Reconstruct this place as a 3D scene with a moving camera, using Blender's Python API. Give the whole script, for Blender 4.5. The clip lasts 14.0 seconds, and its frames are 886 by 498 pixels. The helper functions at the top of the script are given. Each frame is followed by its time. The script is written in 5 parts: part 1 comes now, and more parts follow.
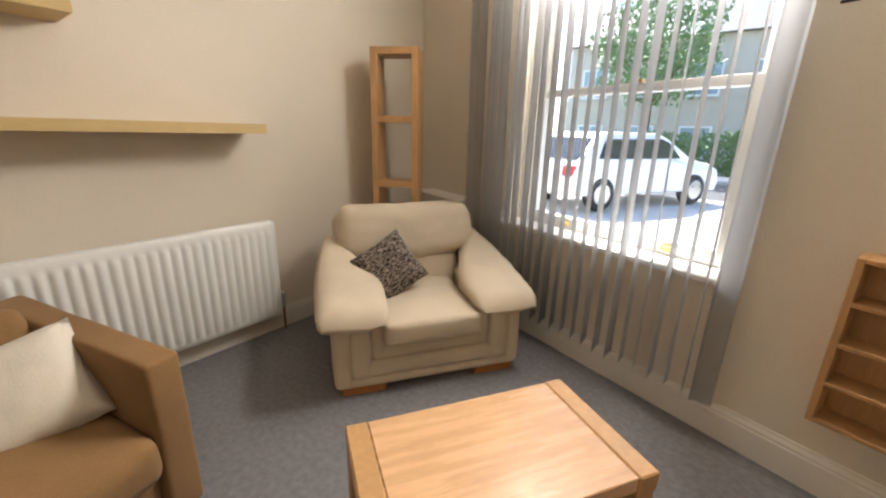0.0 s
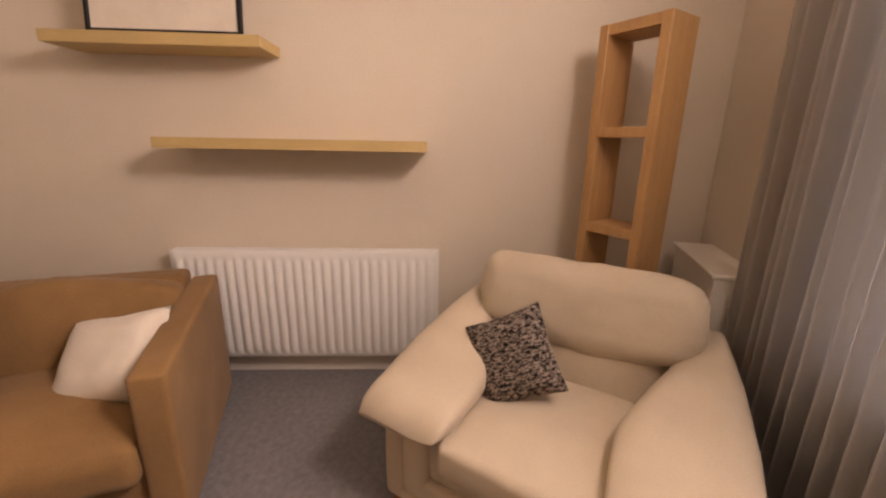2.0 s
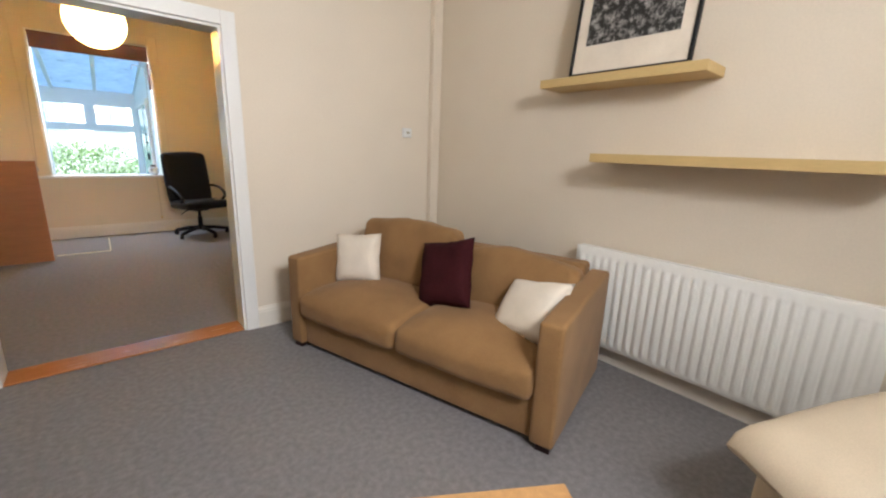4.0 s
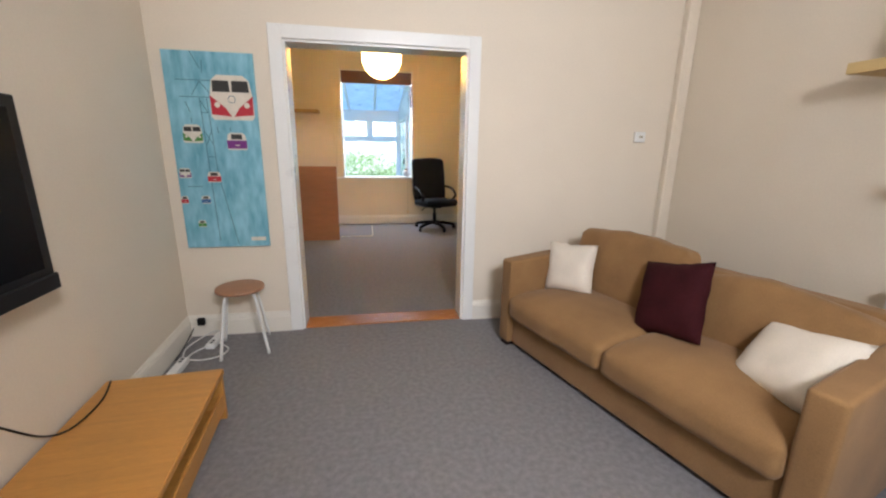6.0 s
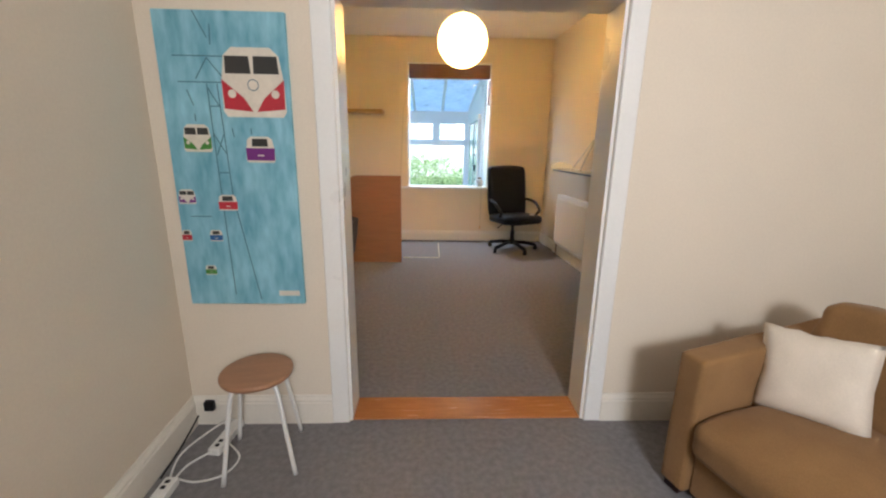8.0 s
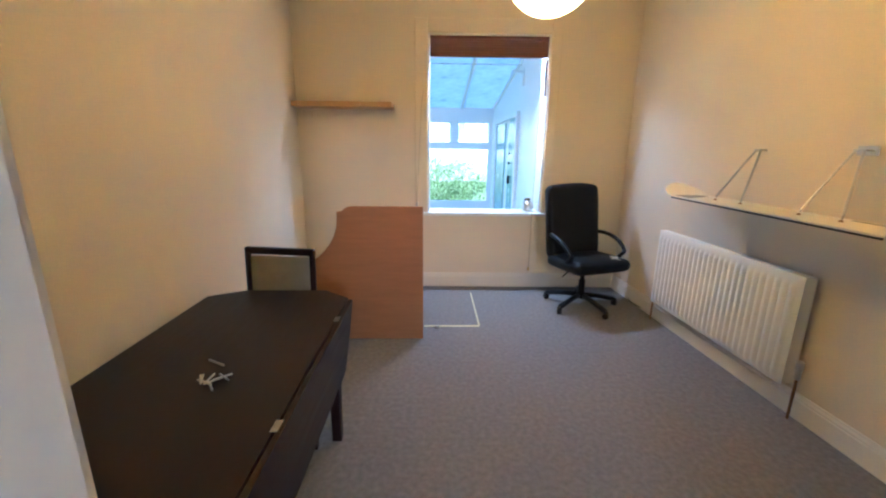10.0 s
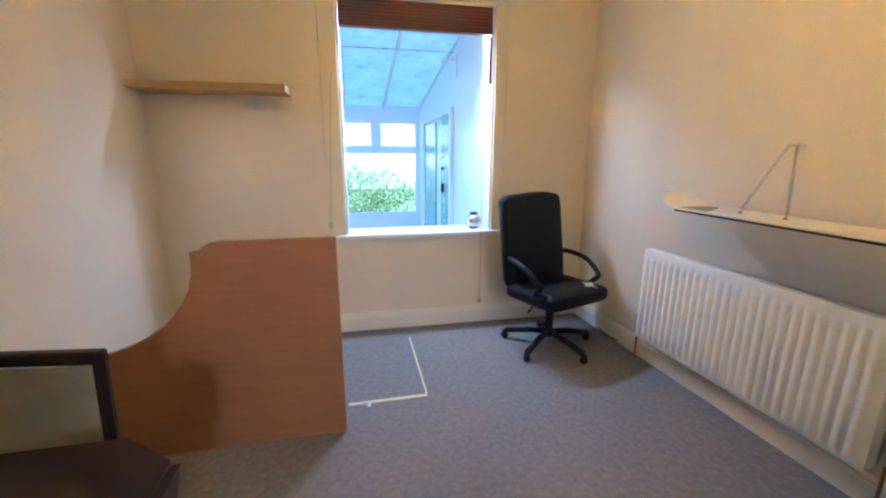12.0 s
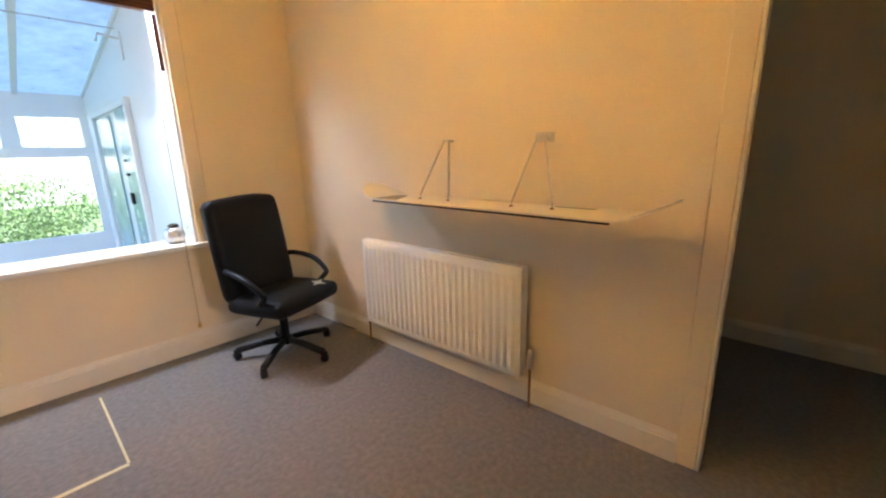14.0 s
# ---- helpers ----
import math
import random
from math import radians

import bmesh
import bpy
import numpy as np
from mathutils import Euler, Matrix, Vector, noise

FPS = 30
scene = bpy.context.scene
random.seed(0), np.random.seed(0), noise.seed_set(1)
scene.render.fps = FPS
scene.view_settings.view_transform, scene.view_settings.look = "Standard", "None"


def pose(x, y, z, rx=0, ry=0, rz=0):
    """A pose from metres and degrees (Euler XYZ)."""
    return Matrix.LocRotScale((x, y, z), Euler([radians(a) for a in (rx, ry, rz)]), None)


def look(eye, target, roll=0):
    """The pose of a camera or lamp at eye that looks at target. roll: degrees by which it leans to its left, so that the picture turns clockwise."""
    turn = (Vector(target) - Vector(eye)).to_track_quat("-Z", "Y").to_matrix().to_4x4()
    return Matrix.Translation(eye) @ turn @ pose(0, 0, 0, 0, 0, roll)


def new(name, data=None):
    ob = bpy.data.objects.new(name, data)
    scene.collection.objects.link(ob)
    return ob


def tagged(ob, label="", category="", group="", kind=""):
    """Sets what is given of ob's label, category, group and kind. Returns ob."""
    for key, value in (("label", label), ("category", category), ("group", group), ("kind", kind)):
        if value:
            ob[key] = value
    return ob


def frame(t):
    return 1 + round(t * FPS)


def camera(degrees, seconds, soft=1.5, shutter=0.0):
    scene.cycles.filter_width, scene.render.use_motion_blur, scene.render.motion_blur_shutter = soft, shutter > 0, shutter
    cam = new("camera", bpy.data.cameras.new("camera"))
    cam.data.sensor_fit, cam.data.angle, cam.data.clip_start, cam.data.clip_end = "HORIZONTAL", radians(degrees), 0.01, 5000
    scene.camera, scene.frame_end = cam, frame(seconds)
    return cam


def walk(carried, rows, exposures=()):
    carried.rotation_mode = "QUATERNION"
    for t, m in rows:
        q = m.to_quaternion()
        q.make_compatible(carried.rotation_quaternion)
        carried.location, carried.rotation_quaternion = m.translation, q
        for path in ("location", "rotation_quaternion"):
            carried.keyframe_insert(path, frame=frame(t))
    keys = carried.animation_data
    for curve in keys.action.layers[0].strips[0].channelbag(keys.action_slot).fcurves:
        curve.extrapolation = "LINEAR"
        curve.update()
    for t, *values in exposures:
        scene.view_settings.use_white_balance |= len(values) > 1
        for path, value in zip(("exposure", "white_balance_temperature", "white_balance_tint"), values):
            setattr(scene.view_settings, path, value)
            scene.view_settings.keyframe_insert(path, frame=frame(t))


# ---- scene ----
cam = camera(96.1, 14.0, soft=2.2)
PATH = [
    (0, (0.822, 0.783, 1.338), (-0.346, 2.303, 0.769), 1.4),
    (0.5, (0.802, 1.252, 1.349), (-0.553, 2.614, 0.794), 1.6),
    (1, (0.66, 1.61, 1.329), (-0.917, 2.717, 0.792), 1.9),
    (1.5, (0.547, 1.798, 1.321), (-1.252, 2.51, 0.814), 2.4),
    (2, (0.592, 1.985, 1.358), (-1.336, 2.074, 0.831), 1.1),
    (2.5, (0.703, 2.075, 1.329), (-1.18, 1.622, 0.832), 1.3),
    (3, (0.789, 2.032, 1.328), (-0.942, 1.159, 0.838), 1.6),
    (3.5, (0.826, 1.999, 1.328), (-0.686, 0.78, 0.848), 1.7),
    (4, (0.84, 1.986, 1.328), (-0.43, 0.515, 0.855), 2.0),
    (4.2, (0.828, 1.98, 1.34), (-0.335, 0.425, 0.86), 2.2),
    (6.3, (0.87, 1.978, 1.372), (0.619, 0.055, 0.882), 0.9),
    (6.5, (0.872, 1.93, 1.368), (0.681, 0.0, 0.878), 1.0),
    (7, (0.945, 1.666, 1.343), (0.828, -0.27, 0.855), 0.9),
    (7.5, (0.993, 1.299, 1.372), (0.912, -0.64, 0.887), 0.9),
    (8, (0.99, 0.849, 1.405), (0.918, -1.09, 0.922), 0.9),
    (8.2, (0.995, 0.698, 1.418), (0.911, -1.247, 0.957), 0.9),
    (10.3, (1.279, -1.317, 1.517), (1.241, -3.256, 1.03), 0.5),
    (10.5, (1.256, -1.46, 1.517), (1.23, -3.401, 1.036), 0.4),
    (11, (1.223, -1.797, 1.491), (1.146, -3.739, 1.022), 0.5),
    (11.5, (1.2, -1.99, 1.474), (0.986, -3.925, 1.016), 0.4),
    (12, (1.231, -2.091, 1.48), (0.813, -3.993, 1.025), 0.1),
    (12.5, (1.236, -2.122, 1.472), (0.567, -3.952, 1.023), -0.1),
    (13, (1.194, -2.098, 1.482), (0.249, -3.8, 1.025), -0.6),
    (13.5, (1.144, -2.063, 1.479), (-0.058, -3.593, 1.016), -1.0),
    (14, (1.008, -2.013, 1.469), (-0.422, -3.328, 0.996), -1.4),
]
EXPOSURES = [
    (0.0, 2.05, 6150, 10), (0.6, 1.97, 6200, 13), (1.2, 1.76, 6500, 25), (1.6, 1.6, 6700, 31), (2.1, 1.82, 7600, 34), (2.6, 2.05, 6500, 16), (3.0, 2.17, 5650, 10),
    (4.2, 2.2, 5700, 9), (6.3, 2.25, 5550, 11), (8.2, 2.2, 5700, 10), (10.3, 2.35, 4550, 9), (12.0, 2.33, 4500, 9), (13.2, 2.33, 4500, 9), (13.6, 2.4, 5000, 10), (14.0, 2.4, 5900, 15),
]
walk(cam, [(t, look(eye, target, roll)) for t, eye, target, roll in PATH], EXPOSURES)

# ---- world, sun and window light ----
world = bpy.data.worlds.new("sky")
scene.world = world
world.use_nodes = True
wt = world.node_tree
sky = wt.nodes.new("ShaderNodeTexSky")
sky.sky_type, sky.sun_disc = "NISHITA", False
sky.sun_elevation, sky.sun_rotation = radians(52), radians(-47)
wt.nodes["Background"].inputs["Strength"].default_value = 0.15
wt.links.new(sky.outputs["Color"], wt.nodes["Background"].inputs["Color"])

sun_data = bpy.data.lights.new("sun", "SUN")
sun_data.energy, sun_data.angle, sun_data.color = 5.0, radians(0.6), (1.0, 0.94, 0.85)
sun = new("sun", sun_data)
sun.matrix_world = look((-6.2, 9.0, 12.5), (0.2, 3.0, 1.2))


# added area lamps at the street blind, aimed both ways, standing in for daylight
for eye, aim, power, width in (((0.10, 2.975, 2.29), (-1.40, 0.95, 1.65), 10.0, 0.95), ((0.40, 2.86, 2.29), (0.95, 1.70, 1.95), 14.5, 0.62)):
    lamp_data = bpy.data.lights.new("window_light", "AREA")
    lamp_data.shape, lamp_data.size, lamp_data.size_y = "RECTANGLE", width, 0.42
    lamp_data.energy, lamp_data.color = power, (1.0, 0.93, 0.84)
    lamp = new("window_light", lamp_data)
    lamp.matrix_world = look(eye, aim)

# added lamp hidden behind the back window's drawn-up blind, standing in for skylight
back_data = bpy.data.lights.new("window_light", "AREA")
back_data.shape, back_data.size, back_data.size_y = "RECTANGLE", 1.1, 0.10
back_data.energy, back_data.color = 13, (0.86, 0.93, 1.0)
back_lamp = new("window_light", back_data)
back_lamp.matrix_world = look((0.70, -5.545, 2.535), (0.55, -4.3, 1.2))

# ---- materials ----
def material(name, color, rough=0.6, var=0.12, scale=8.0, bump=0.1, fine=120.0, metal=0.0, tint=None, stretch=(1, 1, 1), spec=0.5, sheen=0.0):
    """Two scales of variation, a fine relief and a slightly uneven gloss."""
    m = bpy.data.materials.new(name)
    m.use_nodes = True
    nt = m.node_tree
    p = nt.nodes["Principled BSDF"]
    tc = nt.nodes.new("ShaderNodeTexCoord")
    mp = nt.nodes.new("ShaderNodeMapping")
    mp.inputs["Scale"].default_value = stretch
    nt.links.new(tc.outputs["Object"], mp.inputs["Vector"])
    a, b = nt.nodes.new("ShaderNodeTexNoise"), nt.nodes.new("ShaderNodeTexNoise")
    a.inputs["Scale"].default_value, a.inputs["Detail"].default_value = scale, 4
    b.inputs["Scale"].default_value, b.inputs["Detail"].default_value = fine, 3
    for n in (a, b):
        nt.links.new(mp.outputs["Vector"], n.inputs["Vector"])
    mixf = nt.nodes.new("ShaderNodeMath")
    mixf.operation = "MULTIPLY_ADD"
    mixf.inputs[1].default_value = 0.45
    nt.links.new(b.outputs["Fac"], mixf.inputs[0])
    half = nt.nodes.new("ShaderNodeMath")
    half.operation = "MULTIPLY"
    half.inputs[1].default_value = 0.55
    nt.links.new(a.outputs["Fac"], half.inputs[0])
    nt.links.new(half.outputs[0], mixf.inputs[2])
    ramp = nt.nodes.new("ShaderNodeValToRGB")
    c = Vector(color)
    dark = c * (1 - var)
    light = Vector(tint) if tint else c * (1 + var)
    ramp.color_ramp.elements[0].position, ramp.color_ramp.elements[1].position = 0.32, 0.68
    ramp.color_ramp.elements[0].color = (*dark, 1)
    ramp.color_ramp.elements[1].color = (*[min(v, 0.95) for v in light], 1)
    nt.links.new(mixf.outputs[0], ramp.inputs["Fac"])
    nt.links.new(ramp.outputs["Color"], p.inputs["Base Color"])
    rr = nt.nodes.new("ShaderNodeMapRange")
    rr.inputs["To Min"].default_value, rr.inputs["To Max"].default_value = max(rough - 0.08, 0.02), min(rough + 0.08, 1.0)
    nt.links.new(a.outputs["Fac"], rr.inputs["Value"])
    nt.links.new(rr.outputs["Result"], p.inputs["Roughness"])
    p.inputs["Metallic"].default_value = metal
    p.inputs["Specular IOR Level"].default_value = spec
    if sheen:
        p.inputs["Sheen Weight"].default_value = sheen
        p.inputs["Sheen Roughness"].default_value = 0.5
    if bump:
        bn = nt.nodes.new("ShaderNodeBump")
        bn.inputs["Strength"].default_value, bn.inputs["Distance"].default_value = bump, 0.004
        nt.links.new(mixf.outputs[0], bn.inputs["Height"])
        nt.links.new(bn.outputs["Normal"], p.inputs["Normal"])
    return m


M_WALL = material("cream_wall_paint", (0.73, 0.645, 0.525), 0.75, 0.05, 1.1, 0.14, 90, spec=0.25)
M_WALL_BACK = material("warm_cream_wall_paint", (0.74, 0.65, 0.505), 0.75, 0.05, 1.1, 0.14, 90, spec=0.25)
M_CEIL = material("white_ceiling_paint", (0.78, 0.75, 0.70), 0.8, 0.03, 1.5, 0.1, 60, spec=0.2)
M_TRIM = material("cream_gloss_trim", (0.78, 0.73, 0.64), 0.35, 0.04, 3, 0.05, 60)
M_WHITE = material("white_gloss_paint", (0.80, 0.79, 0.76), 0.3, 0.03, 4, 0.04, 70)
M_CARPET = material("grey_carpet", (0.20, 0.188, 0.189), 0.95, 0.26, 34, 0.45, 230, spec=0.1, sheen=0.15)
M_RAD = material("white_radiator_enamel", (0.80, 0.79, 0.75), 0.35, 0.02, 6, 0.02, 50)
M_OAK = material("light_oak_veneer", (0.50, 0.28, 0.11), 0.42, 0.16, 5, 0.06, 40, stretch=(9, 9, 0.8))
M_OAKX = material("oak_table_veneer", (0.64, 0.38, 0.19), 0.27, 0.18, 4, 0.05, 30, stretch=(0.8, 9, 9))
M_PINE = material("pale_birch_shelf_veneer", (0.56, 0.40, 0.17), 0.5, 0.1, 5, 0.05, 40, stretch=(9, 0.8, 9))
M_BEECH = material("orange_beech_veneer", (0.52, 0.25, 0.055), 0.38, 0.14, 5, 0.05, 40, stretch=(9, 0.8, 9))
M_DESK = material("brown_beech_laminate", (0.36, 0.16, 0.058), 0.5, 0.12, 5, 0.04, 60, stretch=(1, 9, 9))
M_DARKWOOD = material("dark_mahogany_veneer", (0.020, 0.008, 0.007), 0.4, 0.3, 5, 0.05, 60, stretch=(9, 0.8, 9), spec=0.3)
M_SEATWOOD = material("beech_stool_seat", (0.36, 0.185, 0.10), 0.5, 0.2, 6, 0.05, 60, stretch=(1, 8, 8))
M_THRESH = material("varnished_threshold_wood", (0.42, 0.17, 0.05), 0.25, 0.2, 6, 0.05, 60, stretch=(1, 9, 9))
M_SOFA = material("tan_velour", (0.265, 0.148, 0.060), 0.9, 0.20, 5, 0.35, 260, spec=0.1, sheen=0.1)
M_CREAM = material("cream_suede", (0.60, 0.50, 0.365), 0.9, 0.09, 5, 0.3, 220, spec=0.1, sheen=0.1)
M_PILLOW = material("cream_cushion_cotton", (0.72, 0.64, 0.53), 0.9, 0.08, 9, 0.4, 200, spec=0.15, sheen=0.2)
M_PLUM = material("dark_plum_velvet", (0.040, 0.008, 0.010), 0.9, 0.35, 9, 0.4, 200, spec=0.1)
M_FUR = material("mottled_grey_faux_fur", (0.020, 0.014, 0.013), 0.95, 0.7, 48, 1.0, 120, spec=0.1, tint=(0.38, 0.31, 0.255), stretch=(1, 1, 2.2))
for _el, _at in zip(M_FUR.node_tree.nodes["Color Ramp"].color_ramp.elements, (0.43, 0.61)):
    _el.position = _at
M_LEATHER = material("black_leatherette", (0.007, 0.007, 0.007), 0.5, 0.3, 8, 0.2, 150, spec=0.2)
M_BLACK = material("black_plastic", (0.008, 0.008, 0.009), 0.45, 0.2, 10, 0.08, 100, spec=0.3)
M_SCREEN = material("black_tv_screen", (0.005, 0.005, 0.006), 0.2, 0.1, 2, 0.0, 40, spec=0.2)
M_STEEL = material("brushed_steel", (0.55, 0.54, 0.52), 0.3, 0.1, 8, 0.03, 90, metal=1.0)
M_COPPER = material("dull_copper_pipe", (0.30, 0.17, 0.09), 0.4, 0.25, 12, 0.05, 90, metal=0.9)
M_BRASS = material("worn_brass", (0.62, 0.42, 0.14), 0.35, 0.2, 12, 0.05, 90, metal=0.9)
M_UPVC = material("white_upvc", (0.80, 0.82, 0.84), 0.35, 0.03, 3, 0.02, 60)
M_PLASTIC = material("white_plastic", (0.78, 0.77, 0.74), 0.4, 0.03, 6, 0.02, 60)
M_BOARDTOP = material("cream_snowboard_top_sheet", (0.80, 0.77, 0.70), 0.3, 0.06, 6, 0.02, 60)
M_DARKBLIND = material("dark_brown_wood_blind", (0.12, 0.035, 0.016), 0.45, 0.2, 6, 0.05, 60, stretch=(1, 6, 9))
M_BEIGECLOTH = material("beige_chair_fabric", (0.42, 0.37, 0.27), 0.9, 0.1, 12, 0.3, 250, spec=0.1)
M_TAPE = material("yellowed_tape", (0.66, 0.60, 0.36), 0.5, 0.12, 14, 0.03, 80)
M_TORN = material("torn_foam_lining", (0.50, 0.44, 0.34), 0.95, 0.25, 30, 0.4, 120)
M_LEAF = material("hedge_leaves", (0.085, 0.17, 0.05), 0.5, 0.3, 1.6, 0.0, 12, tint=(0.17, 0.28, 0.09))
M_BARK = material("brown_bark", (0.10, 0.07, 0.045), 0.9, 0.3, 12, 0.5, 60)
M_ASPHALT = material("grey_asphalt", (0.06, 0.06, 0.062), 0.9, 0.2, 3, 0.4, 90)
M_PAVE = material("pale_concrete_paving", (0.46, 0.44, 0.40), 0.85, 0.12, 2, 0.3, 60)
M_GROUND = material("mown_grass_ground", (0.09, 0.14, 0.05), 0.95, 0.3, 2, 0.4, 30)
M_BRICK = material("pale_render_wall", (0.55, 0.50, 0.44), 0.85, 0.1, 2, 0.3, 50)
M_REDBRICK = material("brown_brick_wall", (0.28, 0.15, 0.10), 0.85, 0.2, 6, 0.4, 60)
M_SLATE = material("grey_roof_slate", (0.12, 0.12, 0.13), 0.7, 0.25, 5, 0.3, 50)
M_CARWHITE = material("white_car_paint", (0.74, 0.75, 0.76), 0.18, 0.02, 2, 0.0, 40)
M_CARSILVER = material("silver_car_paint", (0.50, 0.52, 0.54), 0.22, 0.03, 2, 0.0, 40, metal=0.5)
M_CARGLASS = material("dark_car_glass", (0.02, 0.025, 0.03), 0.08, 0.1, 2, 0.0, 40)
# pale blue base colour paints the sky's reflection into the house panes
M_HOUSEGLASS = material("painted_sky_window_glass", (0.30, 0.38, 0.45), 0.1, 0.15, 2, 0.0, 40)
M_RUBBER = material("tyre_rubber", (0.02, 0.02, 0.02), 0.8, 0.2, 8, 0.2, 60)
M_RED = material("red_lamp_plastic", (0.45, 0.02, 0.02), 0.3, 0.1, 5, 0.0, 40)
M_TILE = material("pale_floor_tiles", (0.50, 0.49, 0.47), 0.5, 0.08, 3, 0.05, 40)


def fabric_vane():
    """Woven blind fabric that lets some daylight through."""
    m = material("grey_white_vane_fabric", (0.20, 0.195, 0.195), 0.85, 0.06, 6, 0.15, 300, spec=0.15)
    nt = m.node_tree
    tr = nt.nodes.new("ShaderNodeBsdfTranslucent")
    tr.inputs["Color"].default_value = (0.88, 0.88, 0.88, 1)
    mx = nt.nodes.new("ShaderNodeMixShader")
    mx.inputs["Fac"].default_value = 0.76
    nt.links.new(nt.nodes["Principled BSDF"].outputs[0], mx.inputs[1])
    nt.links.new(tr.outputs[0], mx.inputs[2])
    nt.links.new(mx.outputs[0], nt.nodes["Material Output"].inputs["Surface"])
    return m


def glass_material(name, color, rough):
    m = bpy.data.materials.new(name)
    m.use_nodes = True
    p = m.node_tree.nodes["Principled BSDF"]
    p.inputs["Base Color"].default_value = (*color, 1)
    p.inputs["Transmission Weight"].default_value = 1.0
    p.inputs["Roughness"].default_value = rough
    p.inputs["IOR"].default_value = 1.45
    return m


def lantern_paper():
    """Rice paper that the bulb inside shines through."""
    m = material("rice_paper", (0.74, 0.58, 0.32), 0.8, 0.06, 5, 0.1, 60, spec=0.2)
    nt = m.node_tree
    tr = nt.nodes.new("ShaderNodeBsdfTranslucent")
    tr.inputs["Color"].default_value = (0.84, 0.54, 0.17, 1)
    mx = nt.nodes.new("ShaderNodeMixShader")
    mx.inputs["Fac"].default_value = 0.55
    nt.links.new(nt.nodes["Principled BSDF"].outputs[0], mx.inputs[1])
    nt.links.new(tr.outputs[0], mx.inputs[2])
    nt.links.new(mx.outputs[0], nt.nodes["Material Output"].inputs["Surface"])
    return m


def print_photo():
    """Black and white photograph: broken dark shapes with pale flecks."""
    m = bpy.data.materials.new("black_and_white_print")
    m.use_nodes = True
    nt = m.node_tree
    p = nt.nodes["Principled BSDF"]
    tc = nt.nodes.new("ShaderNodeTexCoord")
    mp = nt.nodes.new("ShaderNodeMapping")
    mp.inputs["Scale"].default_value = (1, 13, 13)
    nt.links.new(tc.outputs["Object"], mp.inputs["Vector"])
    n = nt.nodes.new("ShaderNodeTexNoise")
    n.inputs["Scale"].default_value, n.inputs["Detail"].default_value = 1.6, 8
    n.inputs["Roughness"].default_value = 0.75
    nt.links.new(mp.outputs["Vector"], n.inputs["Vector"])
    r = nt.nodes.new("ShaderNodeValToRGB")
    r.color_ramp.elements[0].position, r.color_ramp.elements[1].position = 0.48, 0.68
    r.color_ramp.elements[0].color, r.color_ramp.elements[1].color = (0.012, 0.011, 0.010, 1), (0.55, 0.53, 0.50, 1)
    nt.links.new(n.outputs["Fac"], r.inputs["Fac"])
    nt.links.new(r.outputs["Color"], p.inputs["Base Color"])
    p.inputs["Roughness"].default_value = 0.35
    return m


M_VANE = fabric_vane()
M_GLASS = glass_material("clear_window_glass", (1, 1, 1), 0.0)
M_POLY = material("blue_white_polycarbonate", (0.58, 0.70, 0.82), 0.3, 0.32, 2.2, 0.05, 9, tint=(0.85, 0.90, 0.95))
_nt = M_POLY.node_tree
_tr = _nt.nodes.new("ShaderNodeBsdfTranslucent")
_tr.inputs["Color"].default_value = (0.46, 0.60, 0.74, 1)
_mx = _nt.nodes.new("ShaderNodeMixShader")
_mx.inputs["Fac"].default_value = 0.36
_nt.links.new(_nt.nodes["Principled BSDF"].outputs[0], _mx.inputs[1])
_nt.links.new(_tr.outputs[0], _mx.inputs[2])
_nt.links.new(_mx.outputs[0], _nt.nodes["Material Output"].inputs["Surface"])
M_LANTERN = lantern_paper()
M_PRINT = print_photo()
M_CANVAS = material("painted_blue_canvas", (0.12, 0.37, 0.50), 0.7, 0.22, 4, 0.1, 14, tint=(0.32, 0.60, 0.70), stretch=(2.2, 1, 0.7))


# ---- mesh helpers ----
def link(name, bm, mat, parent=None, label="", m=None, smooth=False):
    me = bpy.data.meshes.new(name)
    bmesh.ops.recalc_face_normals(bm, faces=bm.faces)
    bm.to_mesh(me)
    bm.free()
    me.materials.append(mat)
    if smooth:
        me.shade_smooth()
    ob = new(name, me)
    if parent is not None:
        ob.parent = parent
    if m is not None:
        ob.matrix_basis = m
    if label:
        tagged(ob, label)
    return ob


def part(name, bm, mat, parent, label="", m=None, smooth=False):
    return link(name, bm, mat, parent, label, m, smooth)


def thing(name, m, label, category, group=""):
    ob = new(name)
    ob.empty_display_size = 0.1
    ob.matrix_basis = m
    return tagged(ob, label, category, group)


def setting(name, bm, mat, label="", m=None, category="structure"):
    ob = link(name, bm, mat, None, "", m)
    return tagged(ob, label, category, "", "structure")


def add_box(bm, x0, x1, y0, y1, z0, z1, bevel=0.0, seg=1):
    r = bmesh.ops.create_cube(bm, size=1.0)
    bmesh.ops.scale(bm, vec=(x1 - x0, y1 - y0, z1 - z0), verts=r["verts"])
    bmesh.ops.translate(bm, vec=((x0 + x1) / 2, (y0 + y1) / 2, (z0 + z1) / 2), verts=r["verts"])
    if bevel:
        edges = list({e for v in r["verts"] for e in v.link_edges})
        bmesh.ops.bevel(bm, geom=edges, offset=bevel, segments=seg, affect="EDGES", profile=0.5)
    return bm


def box(x0, x1, y0, y1, z0, z1, bevel=0.0, seg=1):
    return add_box(bmesh.new(), x0, x1, y0, y1, z0, z1, bevel, seg)


